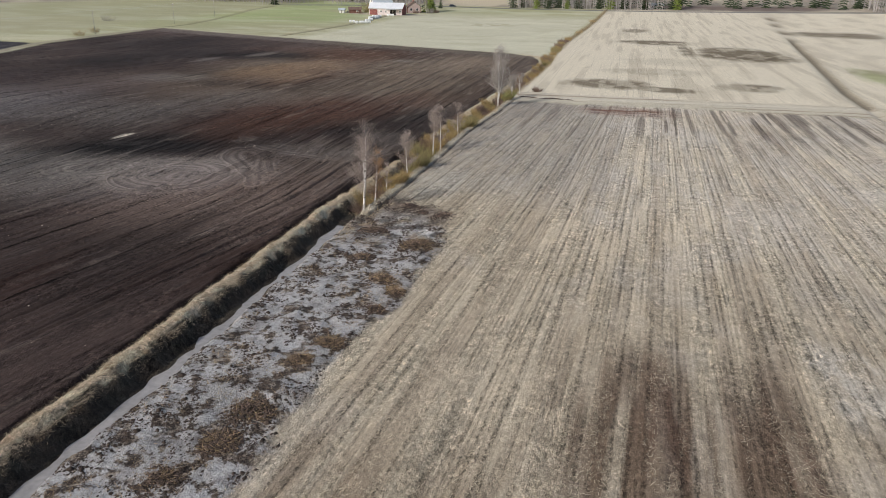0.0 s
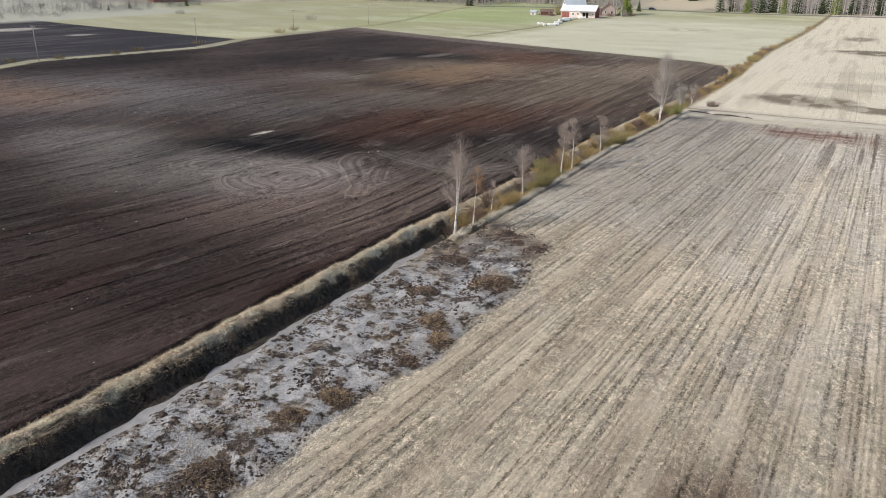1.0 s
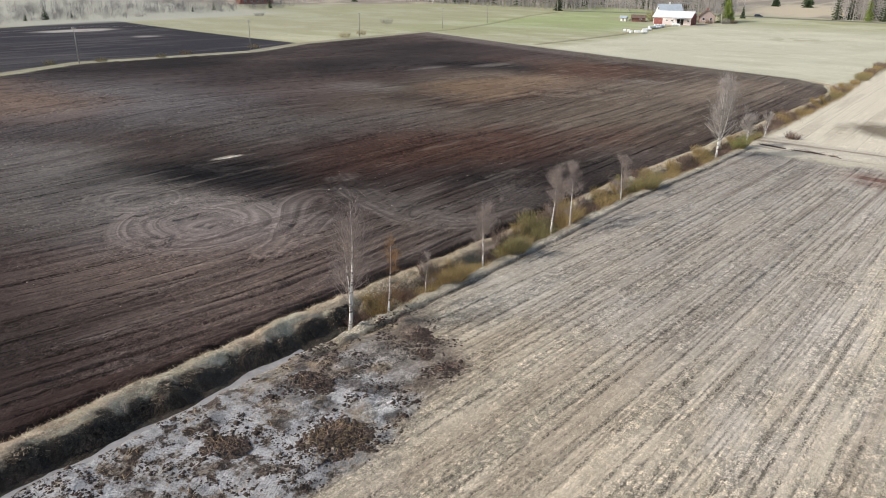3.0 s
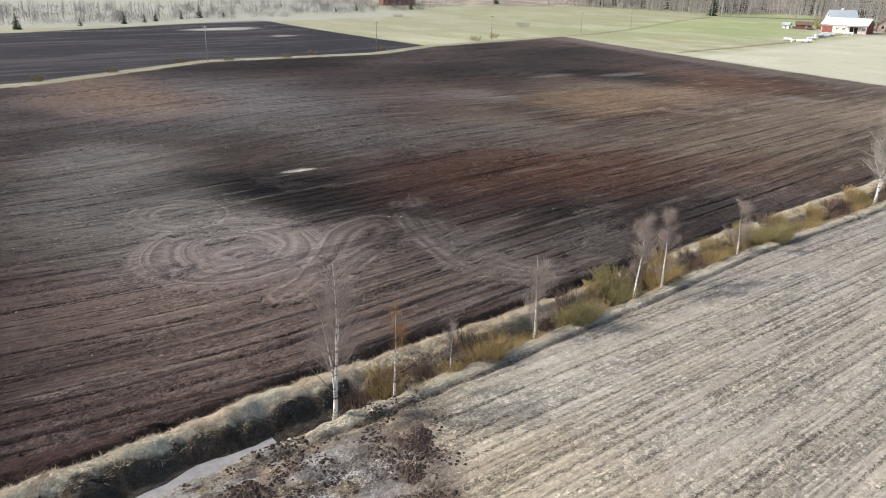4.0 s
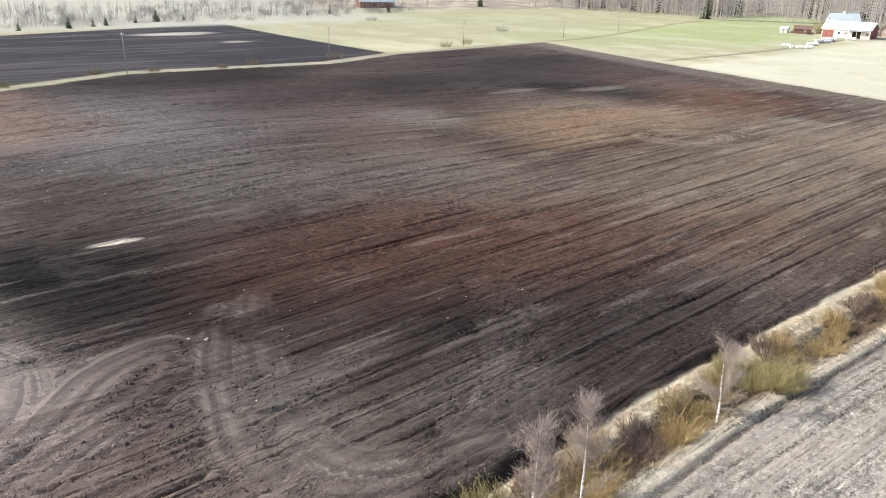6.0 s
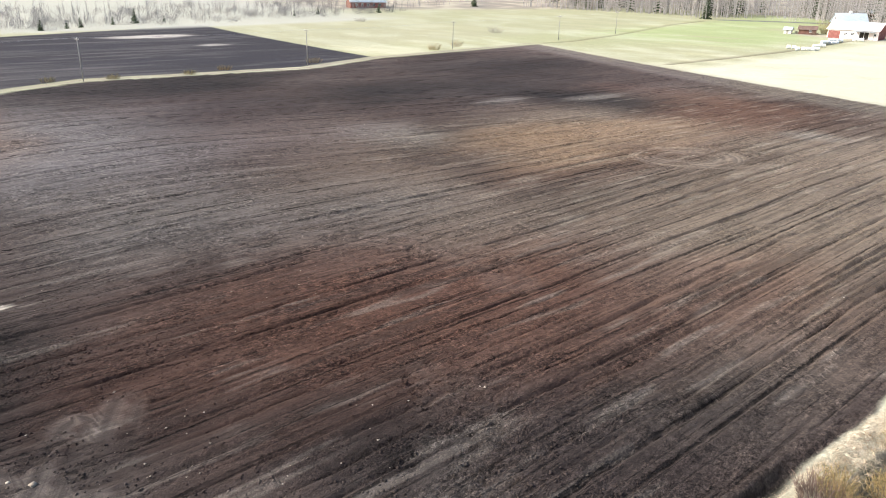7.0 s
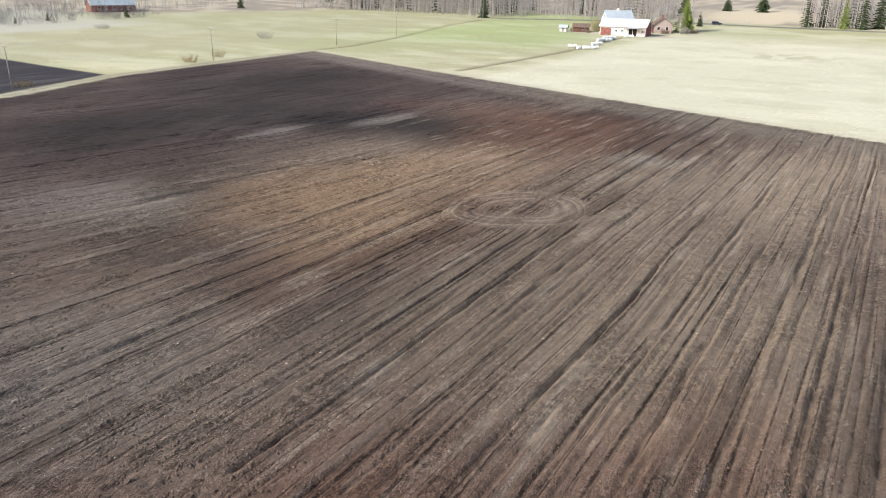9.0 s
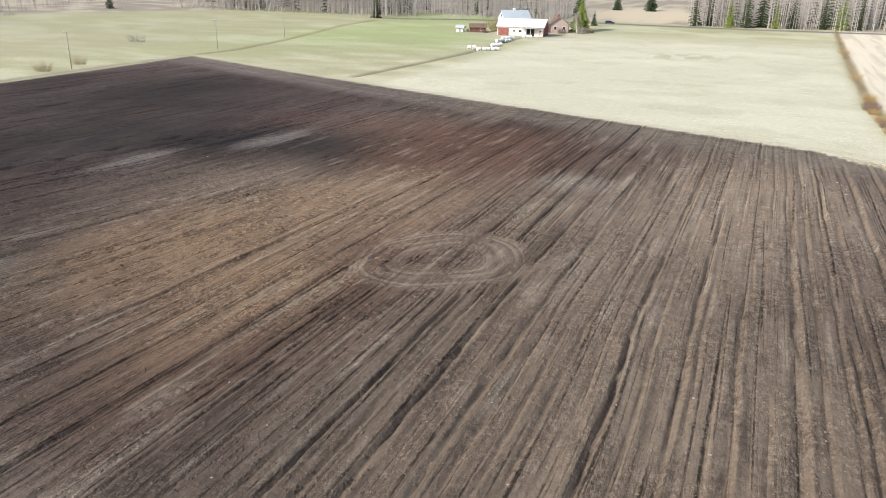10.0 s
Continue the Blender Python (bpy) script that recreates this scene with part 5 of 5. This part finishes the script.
def window(base, x, y, z, w, h, side="y", s=-1):
    """A framed window set on a wall that faces along y or x, by its sign s."""
    g, f = Geo(), Geo()
    if side == "y":
        f.quad_box(x - w / 2 - 0.1, min(y, y + s * 0.07), z - 0.1, x + w / 2 + 0.1, max(y, y + s * 0.07), z)
        f.quad_box(x - w / 2 - 0.1, min(y, y + s * 0.07), z + h, x + w / 2 + 0.1, max(y, y + s * 0.07), z + h + 0.1)
        for xx in (x - w / 2 - 0.1, x + w / 2, x - 0.04):
            f.quad_box(xx, min(y, y + s * 0.068), z, xx + (0.1 if xx != x - 0.04 else 0.08), max(y, y + s * 0.068), z + h)
        g.quad_box(x - w / 2, min(y, y + s * 0.02), z, x + w / 2, max(y, y + s * 0.02), z + h)
    else:
        f.quad_box(min(x, x + s * 0.07), y - w / 2 - 0.1, z - 0.1, max(x, x + s * 0.07), y + w / 2 + 0.1, z)
        f.quad_box(min(x, x + s * 0.07), y - w / 2 - 0.1, z + h, max(x, x + s * 0.07), y + w / 2 + 0.1, z + h + 0.1)
        for yy in (y - w / 2 - 0.1, y + w / 2):
            f.quad_box(min(x, x + s * 0.068), yy, z, max(x, x + s * 0.068), yy + 0.1, z + h)
        g.quad_box(min(x, x + s * 0.02), y - w / 2, z, max(x, x + s * 0.02), y + w / 2, z + h)
    frame_ob = part("window", f, WHITE_PAINT, base, "white window frame")
    part("pane", g, GLASS, frame_ob)


barn = gable_house("barn", -129.6, 391.5, 3, 18.5, 9.0, 3.6, 6.2, PINK_WALL, PALE_ROOF, "faded pink wooden barn with pale metal roof", "barn", (PINK_WALL, RED_WALL))
part("door", Geo().quad_box(-8.9, -4.58, 0.1, -4.6, -4.5, 2.9), RED_WALL, barn, "red double barn door")
# flat dark panel in place of the shade inside the open doorway
part("door", Geo().quad_box(2.6, -4.6, 0.1, 5.8, -4.5, 2.7), DARK_VOID, barn, "dark panel for the shade inside an open barn doorway")
g = Geo()
for xx in (2.45, 4.1, 5.8):
    g.quad_box(xx, -4.66, 0.1, xx + 0.15, -4.61, 2.85)
part("door_frame", g.quad_box(2.45, -4.66, 2.86, 5.95, -4.61, 3.0), WHITE_PAINT, barn)
part("lean_to_roof", Geo().prism([(1.0, 2.95), (8.2, 2.95), (8.2, 3.05), (1.0, 3.05)], -6.6, -4.65), BLUE_ROOF, barn, "grey lean-to roof over the doorway")
for xx in (1.2, 8.1):
    part("post", Geo().quad_box(xx, -6.5, -0.2, xx + 0.16, -6.34, 2.95), OLD_WOOD, barn)
for xx in (-2.5, 0.0, 8.0):
    window(barn, xx, -4.5, 1.5, 0.9, 0.8)
hay = gable_house("hay_barn", -136.3, 399.8, 40, 11.0, 8.0, 5.6, 8.8, PINK_WALL, BLUE_ROOF, "tall pale barn with blue-grey roof behind the long barn", "barn", WHITE_PAINT)
window(hay, -5.5, 0.0, 6.3, 1.1, 1.0, "x", -1)
part("roof_vent", Geo().quad_box(-0.5, -0.5, 8.4, 0.5, 0.5, 9.3).prism([(-0.7, 9.3), (0.7, 9.3), (0, 9.8)], -0.7, 0.7), WHITE_PAINT, hay, "small white roof ventilator")
house = gable_house("farmhouse", -120.6, 411.0, 112, 9.0, 7.5, 3.4, 6.2, BROWN_WALL, DARK_ROOF, "small weathered brown farmhouse with brown roof", "house", WORN_WALL)
for yy in (-1.7, 1.7):
    window(house, -4.5, yy, 1.3, 1.0, 1.2, "x", -1)
part("chimney", Geo().quad_box(-0.4, -0.4, 5.6, 0.4, 0.4, 7.2), RED_WALL, house, "brick chimney")
shed = gable_house("shed", -150.0, 395.0, 20, 6.5, 4.5, 2.1, 3.3, BROWN_WALL, DARK_ROOF, "low brown wooden shed beside the barn", "shed")
window(shed, 1.2, -2.25, 0.9, 0.8, 0.7)
hut = gable_house("garden_hut", -156.5, 391.5, 10, 2.8, 2.4, 1.9, 2.7, WHITE_PAINT, BLUE_ROOF, "tiny whitish hut with grey roof", "shed")
part("door", Geo().quad_box(-0.4, -1.26, 0.1, 0.4, -1.2, 1.8), OLD_WOOD, hut)
villa = gable_house("far_farmhouse", -372.0, 326.0, 72, 21.0, 9.0, 3.4, 6.8, RED_WALL, BLUE_ROOF, "far red farm building with long blue metal roof", "house", BROWN_WALL)
for xx in (-7, -3.5, 0, 3.5, 7):
    window(villa, xx, -4.5, 1.2, 1.0, 1.2)
cabin = gable_house("road_cabin", 15.5, 486.0, 0, 9.0, 5.0, 2.2, 3.4, WHITE_PAINT, BLUE_ROOF, "low white cabin with blue-grey roof by the wood", "cabin")
window(cabin, -2.0, -2.5, 0.8, 1.0, 0.9)
window(cabin, 2.0, -2.5, 0.8, 1.0, 0.9)
lodge = gable_house("forest_shed", -168.0, 505.0, 10, 7.0, 4.0, 2.2, 3.2, BROWN_WALL, BLUE_ROOF, "small shed with pale roof inside the birch wood", "shed")
part("door", Geo().quad_box(-0.5, -2.07, 0.1, 0.5, -2.0, 1.9), DARK_VOID, lodge)


def parked_car(x, y, turn, label):
    """A small estate car: body with sills, glazed cabin, lamps, bumpers and four wheels."""
    base = thing("parked_car", pose(x, y, land(x, y), 0, 0, turn), label, "car")
    side = [(-2.2, 0.35), (2.15, 0.32), (2.22, 0.55), (2.1, 0.78), (1.15, 0.92), (-2.1, 0.96), (-2.25, 0.7)]
    body = part("body", Geo().prism(side, -0.84, 0.84), CAR_PAINT, base)
    part("cabin", Geo().prism([(-2.05, 0.96), (1.1, 0.93), (0.35, 1.42), (-1.75, 1.45)], -0.72, 0.72), GLASS, base, "dark glazed cabin")
    part("roof", Geo().prism([(-1.78, 1.43), (0.38, 1.405), (0.25, 1.47), (-1.65, 1.5)], -0.73, 0.73), CAR_PAINT, base)
    for y0 in (-0.735, 0.715):
        for x0, lean in ((0.38, 0.62), (-0.65, 0.0), (-1.78, -0.2)):
            part("pillar", Geo().prism([(x0 + lean, 0.95), (x0 + lean + 0.09, 0.95), (x0 + 0.09, 1.42), (x0, 1.42)], y0, y0 + 0.02), CAR_PAINT, base)
    for y0 in (-0.8, 0.45):
        part("headlight", Geo().quad_box(2.12, y0, 0.6, 2.2, y0 + 0.35, 0.75), WHITE_PAINT, body)
        part("tail_light", Geo().quad_box(-2.26, y0, 0.68, -2.18, y0 + 0.3, 0.9), RED_WALL, body)
    for xx in (-1.35, 1.35):
        for yy in (-0.8, 0.62):
            tyre = part("wheel", Geo().tube([Vector((xx, yy, 0.31)), Vector((xx, yy + 0.18, 0.31))], [0.31, 0.31], 16), DARK_VOID, base, "black tyre")
            part("rim", Geo().tube([Vector((xx, yy - 0.012, 0.31)), Vector((xx, yy + 0.192, 0.31))], [0.19, 0.19], 12), STEEL, tyre)
    return base


CAR_PAINT = material("dark_blue_car_paint", (0.045, 0.06, 0.09), rough=0.3, scale=1.0, amount=0.1)
parked_car(-109.5, 462.2, 28, "dark blue car parked on the road beside the farm")


def bale(x, y, turn):
    """A round silage bale lying on its side, wrapped in white film."""
    base = thing("silage_bale", pose(x, y, land(x, y), 0, 0, turn), "round silage bale wrapped in white film on grass", "bale", "bales by the barn")
    g = Geo()
    n, rings = 16, [(-0.62, 0.45), (-0.6, 0.56), (-0.52, 0.63), (0.52, 0.63), (0.6, 0.56), (0.62, 0.45)]
    for xx, r in rings:
        g.v += [(xx, r * math.cos(6.2832 * i / n), 0.61 + r * math.sin(6.2832 * i / n)) for i in range(n)]
    for k in range(len(rings) - 1):
        g.f += [(k * n + i, k * n + (i + 1) % n, (k + 1) * n + (i + 1) % n, (k + 1) * n + i) for i in range(n)]
    g.f += [tuple(range(n - 1, -1, -1)), tuple(range((len(rings) - 1) * n, len(rings) * n))]
    part("wrap", g, BALE_WRAP, base, smooth=False)


rb = random.Random(5)
for x, y, n, w in ((-128.6, 331.5, 2, 20), (-123.5, 327.5, 5, 40), (-124.5, 343, 3, 60), (-128.5, 358, 6, 70), (-129.5, 368, 4, 60), (-125.5, 379, 3, 30)):
    for i in range(n):
        bale(x + i * 1.5 * math.cos(radians(w)) + rb.uniform(-0.2, 0.2), y + i * 1.5 * math.sin(radians(w)) + rb.uniform(-0.2, 0.2), w + rb.uniform(-12, 12))


def utility_pole(x, y, tall=8.6):
    base = thing("utility_pole", pose(x, y, land(x, y) - 0.1, 0, rb.uniform(-1.2, 1.2), 8), "thin weathered wooden utility pole with a crossarm", "utility pole", "power line poles")
    part("pole", Geo().tube([Vector((0, 0, 0)), Vector((0, 0, tall * 0.5)), Vector((0, 0, tall))], [0.11, 0.10, 0.08], 8), OLD_WOOD, base, smooth=True)
    part("crossarm", Geo().quad_box(-0.8, -0.06, tall - 0.35, 0.8, 0.06, tall - 0.22), OLD_WOOD, base)
    for xx in (-0.7, 0.0, 0.7):
        part("insulator", Geo().tube([Vector((xx, 0, tall - 0.2 if xx else tall)), Vector((xx, 0, tall + 0.05 if xx else tall + 0.2))], [0.05, 0.04], 6), WHITE_PAINT, base)


POLES = [(-172.5, 65), (-174.0, 118.0), (-177.5, 172.0), (-190.5, 232.5), (-195.0, 289.0), (-199.4, 330.0)]
for x, y in POLES:
    utility_pole(x, y)
for (x0, y0), (x1, y1) in zip(POLES, POLES[1:]):
    a, b = Vector((x0, y0, land(x0, y0) + 8.55)), Vector((x1, y1, land(x1, y1) + 8.55))
    g = Geo()
    for off in (-0.7, 0.7):
        g.tube([a.lerp(b, t) + Vector((off, 0, -1.6 * t * (1 - t) * 4 * 0.3)) for t in (0, 0.2, 0.4, 0.6, 0.8, 1.0)], [0.008] * 6, 4)
    tagged(new("power_cable", g.mesh("power_cable", STEEL)), "thin overhead wires between wooden poles", "cable", "power line wires")


# ---- the silted strip: peat heaps, dug-up roots and reeds ----
def peat_heap(x, y, wide, tall, seed, reed, label, turn=0):
    """A heap of dug-out peat: broken clods, roots and a tuft of dry reed."""
    rng = random.Random(seed)
    base = thing("peat_heap", pose(x, y, land(x, y) - 0.05, 0, 0, turn), label, "earth heap", "heaps beside the ditch")
    clods, roots, reeds = Geo(), Geo(), Geo()
    for _ in range(int(420 * wide)):
        a, r = rng.uniform(0, 6.28), rng.random() ** 0.75
        p = Vector((wide * r * math.cos(a), 1.25 * wide * r * math.sin(a), 0.7 * tall * (1 - r) ** 1.2 * rng.uniform(0.3, 1.0)))
        s = rng.uniform(0.04, 0.13)
        k = len(clods.v)
        corners = [Vector((1, 0, 0)), Vector((-1, 0, 0)), Vector((0, 1, 0)), Vector((0, -1, 0)), Vector((0, 0, 1)), Vector((0, 0, -1))]
        clods.v += [p + Vector((c.x * rng.uniform(0.5, 2.0), c.y * rng.uniform(0.5, 2.0), c.z * rng.uniform(0.3, 0.9))) * s for c in corners]
        clods.f += [(k + i, k + j, k + q) for i, j, q in ((0, 2, 4), (2, 1, 4), (1, 3, 4), (3, 0, 4), (2, 0, 5), (1, 2, 5), (3, 1, 5), (0, 3, 5))]
    for _ in range(int(45 * wide)):
        a, r = rng.uniform(0, 6.28), rng.random()
        p = Vector((wide * r * math.cos(a), 1.2 * wide * r * math.sin(a), tall * 0.6 * (1 - r)))
        roots.tube(wander(rng, p, (rng.uniform(-1, 1), rng.uniform(-1, 1), rng.uniform(-0.1, 0.35)), rng.uniform(0.3, 0.9), 3, 0.4), [0.018, 0.014, 0.010, 0.004], 3)
    for _ in range(int(reed * 420)):
        a, r = rng.uniform(0, 6.28), rng.random() ** 0.6
        p = Vector((wide * 0.85 * r * math.cos(a), wide * 0.85 * r * math.sin(a), tall * 0.45 * (1 - r)))
        reeds.sliver(p, Vector((math.cos(a) * 0.3 + rng.uniform(-1, 1), math.sin(a) * 0.3 + rng.uniform(-1, 1), rng.uniform(-0.05, 0.5))), rng.uniform(0.25, 0.8), 0.009)
    part("peat", clods, PEAT, base, "black broken peat")
    part("root_tangle", roots, WILLOW_DARK, base)
    if reed:
        part("reed_tuft", reeds, REED, base, "dry ochre reeds")


HEDGE = material("dull_hedge_grass", (0.28, 0.225, 0.145), scale=1.0, random_tone=0.4)
VERGE = material("grey_dead_grass", (0.34, 0.295, 0.22), scale=1.0, random_tone=0.4)
DITCH_GRASS = material("tan_dead_grass", (0.45, 0.36, 0.235), spots=(0.26, 0.17, 0.09), scale=0.5, random_tone=0.45)
REED = material("dry_ochre_reed", (0.34, 0.245, 0.135), scale=1.0, random_tone=0.4)
HEAPS = [(-14.8, 51.0, 1.5, 0.6, 1.0), (-15.3, 43.9, 1.1, 0.5, 0.9), (-13.9, 42.2, 0.8, 0.35, 0.8), (-14.2, 39.2, 0.9, 0.55, 0.25), (-15.3, 34.1, 0.9, 0.5, 1.0), (-16.0, 31.8, 0.7, 0.4, 0.7), (-16.3, 26.6, 1.5, 0.6, 0.9), (-16.4, 23.9, 1.0, 0.4, 0.8), (-18.5, 61.4, 0.8, 0.22, 0.0), (-16.7, 59.9, 0.6, 0.2, 0.0), (-14.8, 59.3, 0.8, 0.25, 0.0), (-19.4, 53.5, 1.2, 0.3, 0.15), (-18.2, 47.5, 0.9, 0.3, 0.3), (-17.6, 21.0, 1.0, 0.35, 0.5)]
for i, (x, y, w, h, reed) in enumerate(HEAPS):
    peat_heap(x, y, w, h, 400 + i, reed, "heap of black peat with dry ochre reeds" if reed > 0.4 else "low heap of black peat clods and roots", 25 * i)
for i, (x, y, w) in enumerate(((-18.0, 132.9, 0.9), (-16.4, 132.6, 1.2), (-13.6, 132.2, 1.0), (-11.8, 131.8, 1.3), (-9.4, 131.5, 0.8))):
    peat_heap(x, y, w, 0.22, 450 + i, 0.0, "dark clods and roots in the headland ditch", 80)



# ---- loose cover: clods, straw and dry grass ----
def octa(points, size, rng):
    """Lumps with eight faces, as triangles (n * 8, 3, 3)."""
    n = len(points)
    axes = np.array([(1, 0, 0), (-1, 0, 0), (0, 1, 0), (0, -1, 0), (0, 0, 1), (0, 0, -1)], float)
    c = axes[None] * rng.uniform(0.45, 1.7, (n, 6, 1)) * size[:, None, None]
    c[:, :, 2] *= 0.6
    w = rng.uniform(0, 6.28, n)
    co, si = np.cos(w)[:, None], np.sin(w)[:, None]
    c = np.stack([c[..., 0] * co - c[..., 1] * si, c[..., 0] * si + c[..., 1] * co, c[..., 2]], -1) + points[:, None, :]
    faces = np.array([(0, 2, 4), (2, 1, 4), (1, 3, 4), (3, 0, 4), (2, 0, 5), (1, 2, 5), (3, 1, 5), (0, 3, 5)])
    v = c.reshape(-1, 3)
    f = (np.arange(n)[:, None, None] * 6 + faces[None]).reshape(-1, 3)
    return v, f


def lumps(name, points, size, rng, mat, label, tones=None):
    v, f = octa(points, size, rng)
    me = bpy.data.meshes.new(name)
    me.vertices.add(len(v))
    me.vertices.foreach_set("co", v.astype(np.float32).ravel())
    me.loops.add(f.size)
    me.loops.foreach_set("vertex_index", f.astype(np.int32).ravel())
    me.polygons.add(len(f))
    me.polygons.foreach_set("loop_start", np.arange(0, f.size, 3, dtype=np.int32))
    me.update(calc_edges=True)
    me.materials.append(mat)
    if tones is not None:
        colour = np.concatenate([np.clip(tones, 0, 1), np.ones((len(tones), 1))], 1).repeat(6, 0)
        me.color_attributes.new("tone", "FLOAT_COLOR", "POINT").data.foreach_set("color", colour.astype(np.float32).ravel())
    return tagged(new(name, me), label, "clods", kind="stuff")


def blades(points, length, width, rng, flat=0.5):
    """Upright or leaning blades of grass, one triangle each."""
    n = len(points)
    w, a = rng.uniform(0, 6.28, n), rng.uniform(0, 6.28, n)
    side = np.stack([np.cos(a), np.sin(a), 0 * a], 1) * (width / 2)[:, None]
    lean = rng.uniform(0, flat, n) + flat * 0.4
    tip = np.stack([np.cos(w) * lean, np.sin(w) * lean, 1 / (1 + lean)], 1) * length[:, None]
    return np.stack([points - side, points + side, points + tip], 1)


rn = np.random.default_rng(11)


def scatter(n, x0, x1, y0, y1, keep):
    x, y = rn.uniform(x0, x1, n), rn.uniform(y0, y1, n)
    k = rn.random(n) < keep(x, y)
    x, y = x[k], y[k]
    return np.stack([x, y, height(x, y)], 1)


def undriven(x, y):
    away = np.ones(len(x))
    for ring, mask, plain in turn_masks(x, y):
        away = away * (1 - 0.9 * mask)
    return away


p = scatter(230000, -88, -26, 22, 170, lambda x, y: 0.9 * undriven(x, y) * ploughed(x, y) * (0.12 + ramp(fbm(x / 6.0, y / 9.0, 301), 0.42, 0.7)) * ramp(y, 30, 80))
lumps("earth_clods", p, np.minimum(rn.gamma(1.8, 0.018, len(p)) + 0.022, 0.085), rn, CLOD, "brown earth clods strewn over the ploughed field", land_cover(p[:, 0], p[:, 1])[0])
p = scatter(11000, -110, -28, 20, 200, lambda x, y: 0.55 * ploughed(x, y) * ramp(fbm(x / 8.0, y / 12.0, 302), 0.45, 0.7))
lumps("pale_clods", p, rn.gamma(1.6, 0.014, len(p)) + 0.018, rn, PALE_CLOD, "pale dry clods and stones on dark soil")
p = scatter(60000, -22.4, -12.5, 18, 64, lambda x, y: 0.9 * strip(x, y) * ramp(fbm(x / 1.1, y / 1.3, 211, 4), 0.48, 0.6))
lumps("peat_lumps", p, rn.gamma(1.3, 0.02, len(p)) + 0.012, rn, PEAT, "black peat lumps scattered over pale silt")
p = scatter(330000, -21.5, 24, 18, 120, lambda x, y: (1 - strip(x, y)) * ramp(vn(stubble_line(x, y) / 0.5, y / 6.0, 41), 0.4, 0.6) * ramp(120 - y, -30, 60))
triangles("stubble_straw", blades(p, rn.uniform(0.08, 0.24, len(p)), rn.uniform(0.014, 0.03, len(p)), rn, 1.6), STRAW, "short pale straw stubble standing in rows", "stubble")
y = 16 + 197 * rn.random(190000) ** 1.25
x = field_right(y) + rn.uniform(0.1, 2.4, len(y))
k = rn.random(len(y)) < ramp(ditch_mid(y) - np.where(y < 62, 1.4, 0.9) - x, -0.2, 0.3) * (0.4 + 0.6 * ramp(fbm(x / 0.8, y / 1.2, 62), 0.3, 0.6))
p = np.stack([x[k], y[k], height(x[k], y[k])], 1)
triangles("bank_grass", blades(p, rn.uniform(0.08, 0.24, len(p)), rn.uniform(0.012, 0.028, len(p)), rn, 1.7), DRY_GRASS, "dead straw-coloured grass hanging over the ditch bank", "grass")
p = scatter(110000, -26.5, -17, 60, 213, lambda x, y: ramp(x - ditch_mid(y), -2.4, -1.6) * ramp(ditch_mid(y) + 1.9 - x, 0, 0.6) * ramp(fbm(x / 1.1, y / 1.5, 303), 0.35, 0.6))
triangles("ditch_grass", blades(p, rn.uniform(0.15, 0.5, len(p)), rn.uniform(0.018, 0.04, len(p)), rn, 0.9), DITCH_GRASS, "ochre dead grass filling the ditch", "grass")
p = scatter(50000, -26, -12, 138, 470, lambda x, y: np.exp(-((x - hedge_line(y)) / 0.9) ** 2) * ramp(fbm(x / 2.0, y / 4.0, 304), 0.3, 0.55))
triangles("hedge_grass", blades(p, rn.uniform(0.4, 1.1, len(p)), rn.uniform(0.05, 0.12, len(p)), rn, 0.8), HEDGE, "tall ochre grass along the field boundary", "grass")
p = scatter(60000, -192, -140, 20, 275, lambda x, y: np.exp(-((x - field_left(y) + 2.2) / 1.3) ** 2) * ramp(fbm(x / 2.0, y / 5.0, 305), 0.4, 0.6))
triangles("verge_grass", blades(p, rn.uniform(0.2, 0.55, len(p)), rn.uniform(0.05, 0.12, len(p)), rn, 0.8), VERGE, "pale dead grass on the verge between ploughed fields", "grass")
p = scatter(9000, -22, -12.5, 18, 64, lambda x, y: strip(x, y) * ramp(fbm(x / 2.4, y / 2.4, 212, 3), 0.5, 0.62))
triangles("strip_reeds", blades(p, rn.uniform(0.15, 0.45, len(p)), rn.uniform(0.015, 0.035, len(p)), rn, 1.2), REED, "flattened ochre reeds on the silt", "grass")
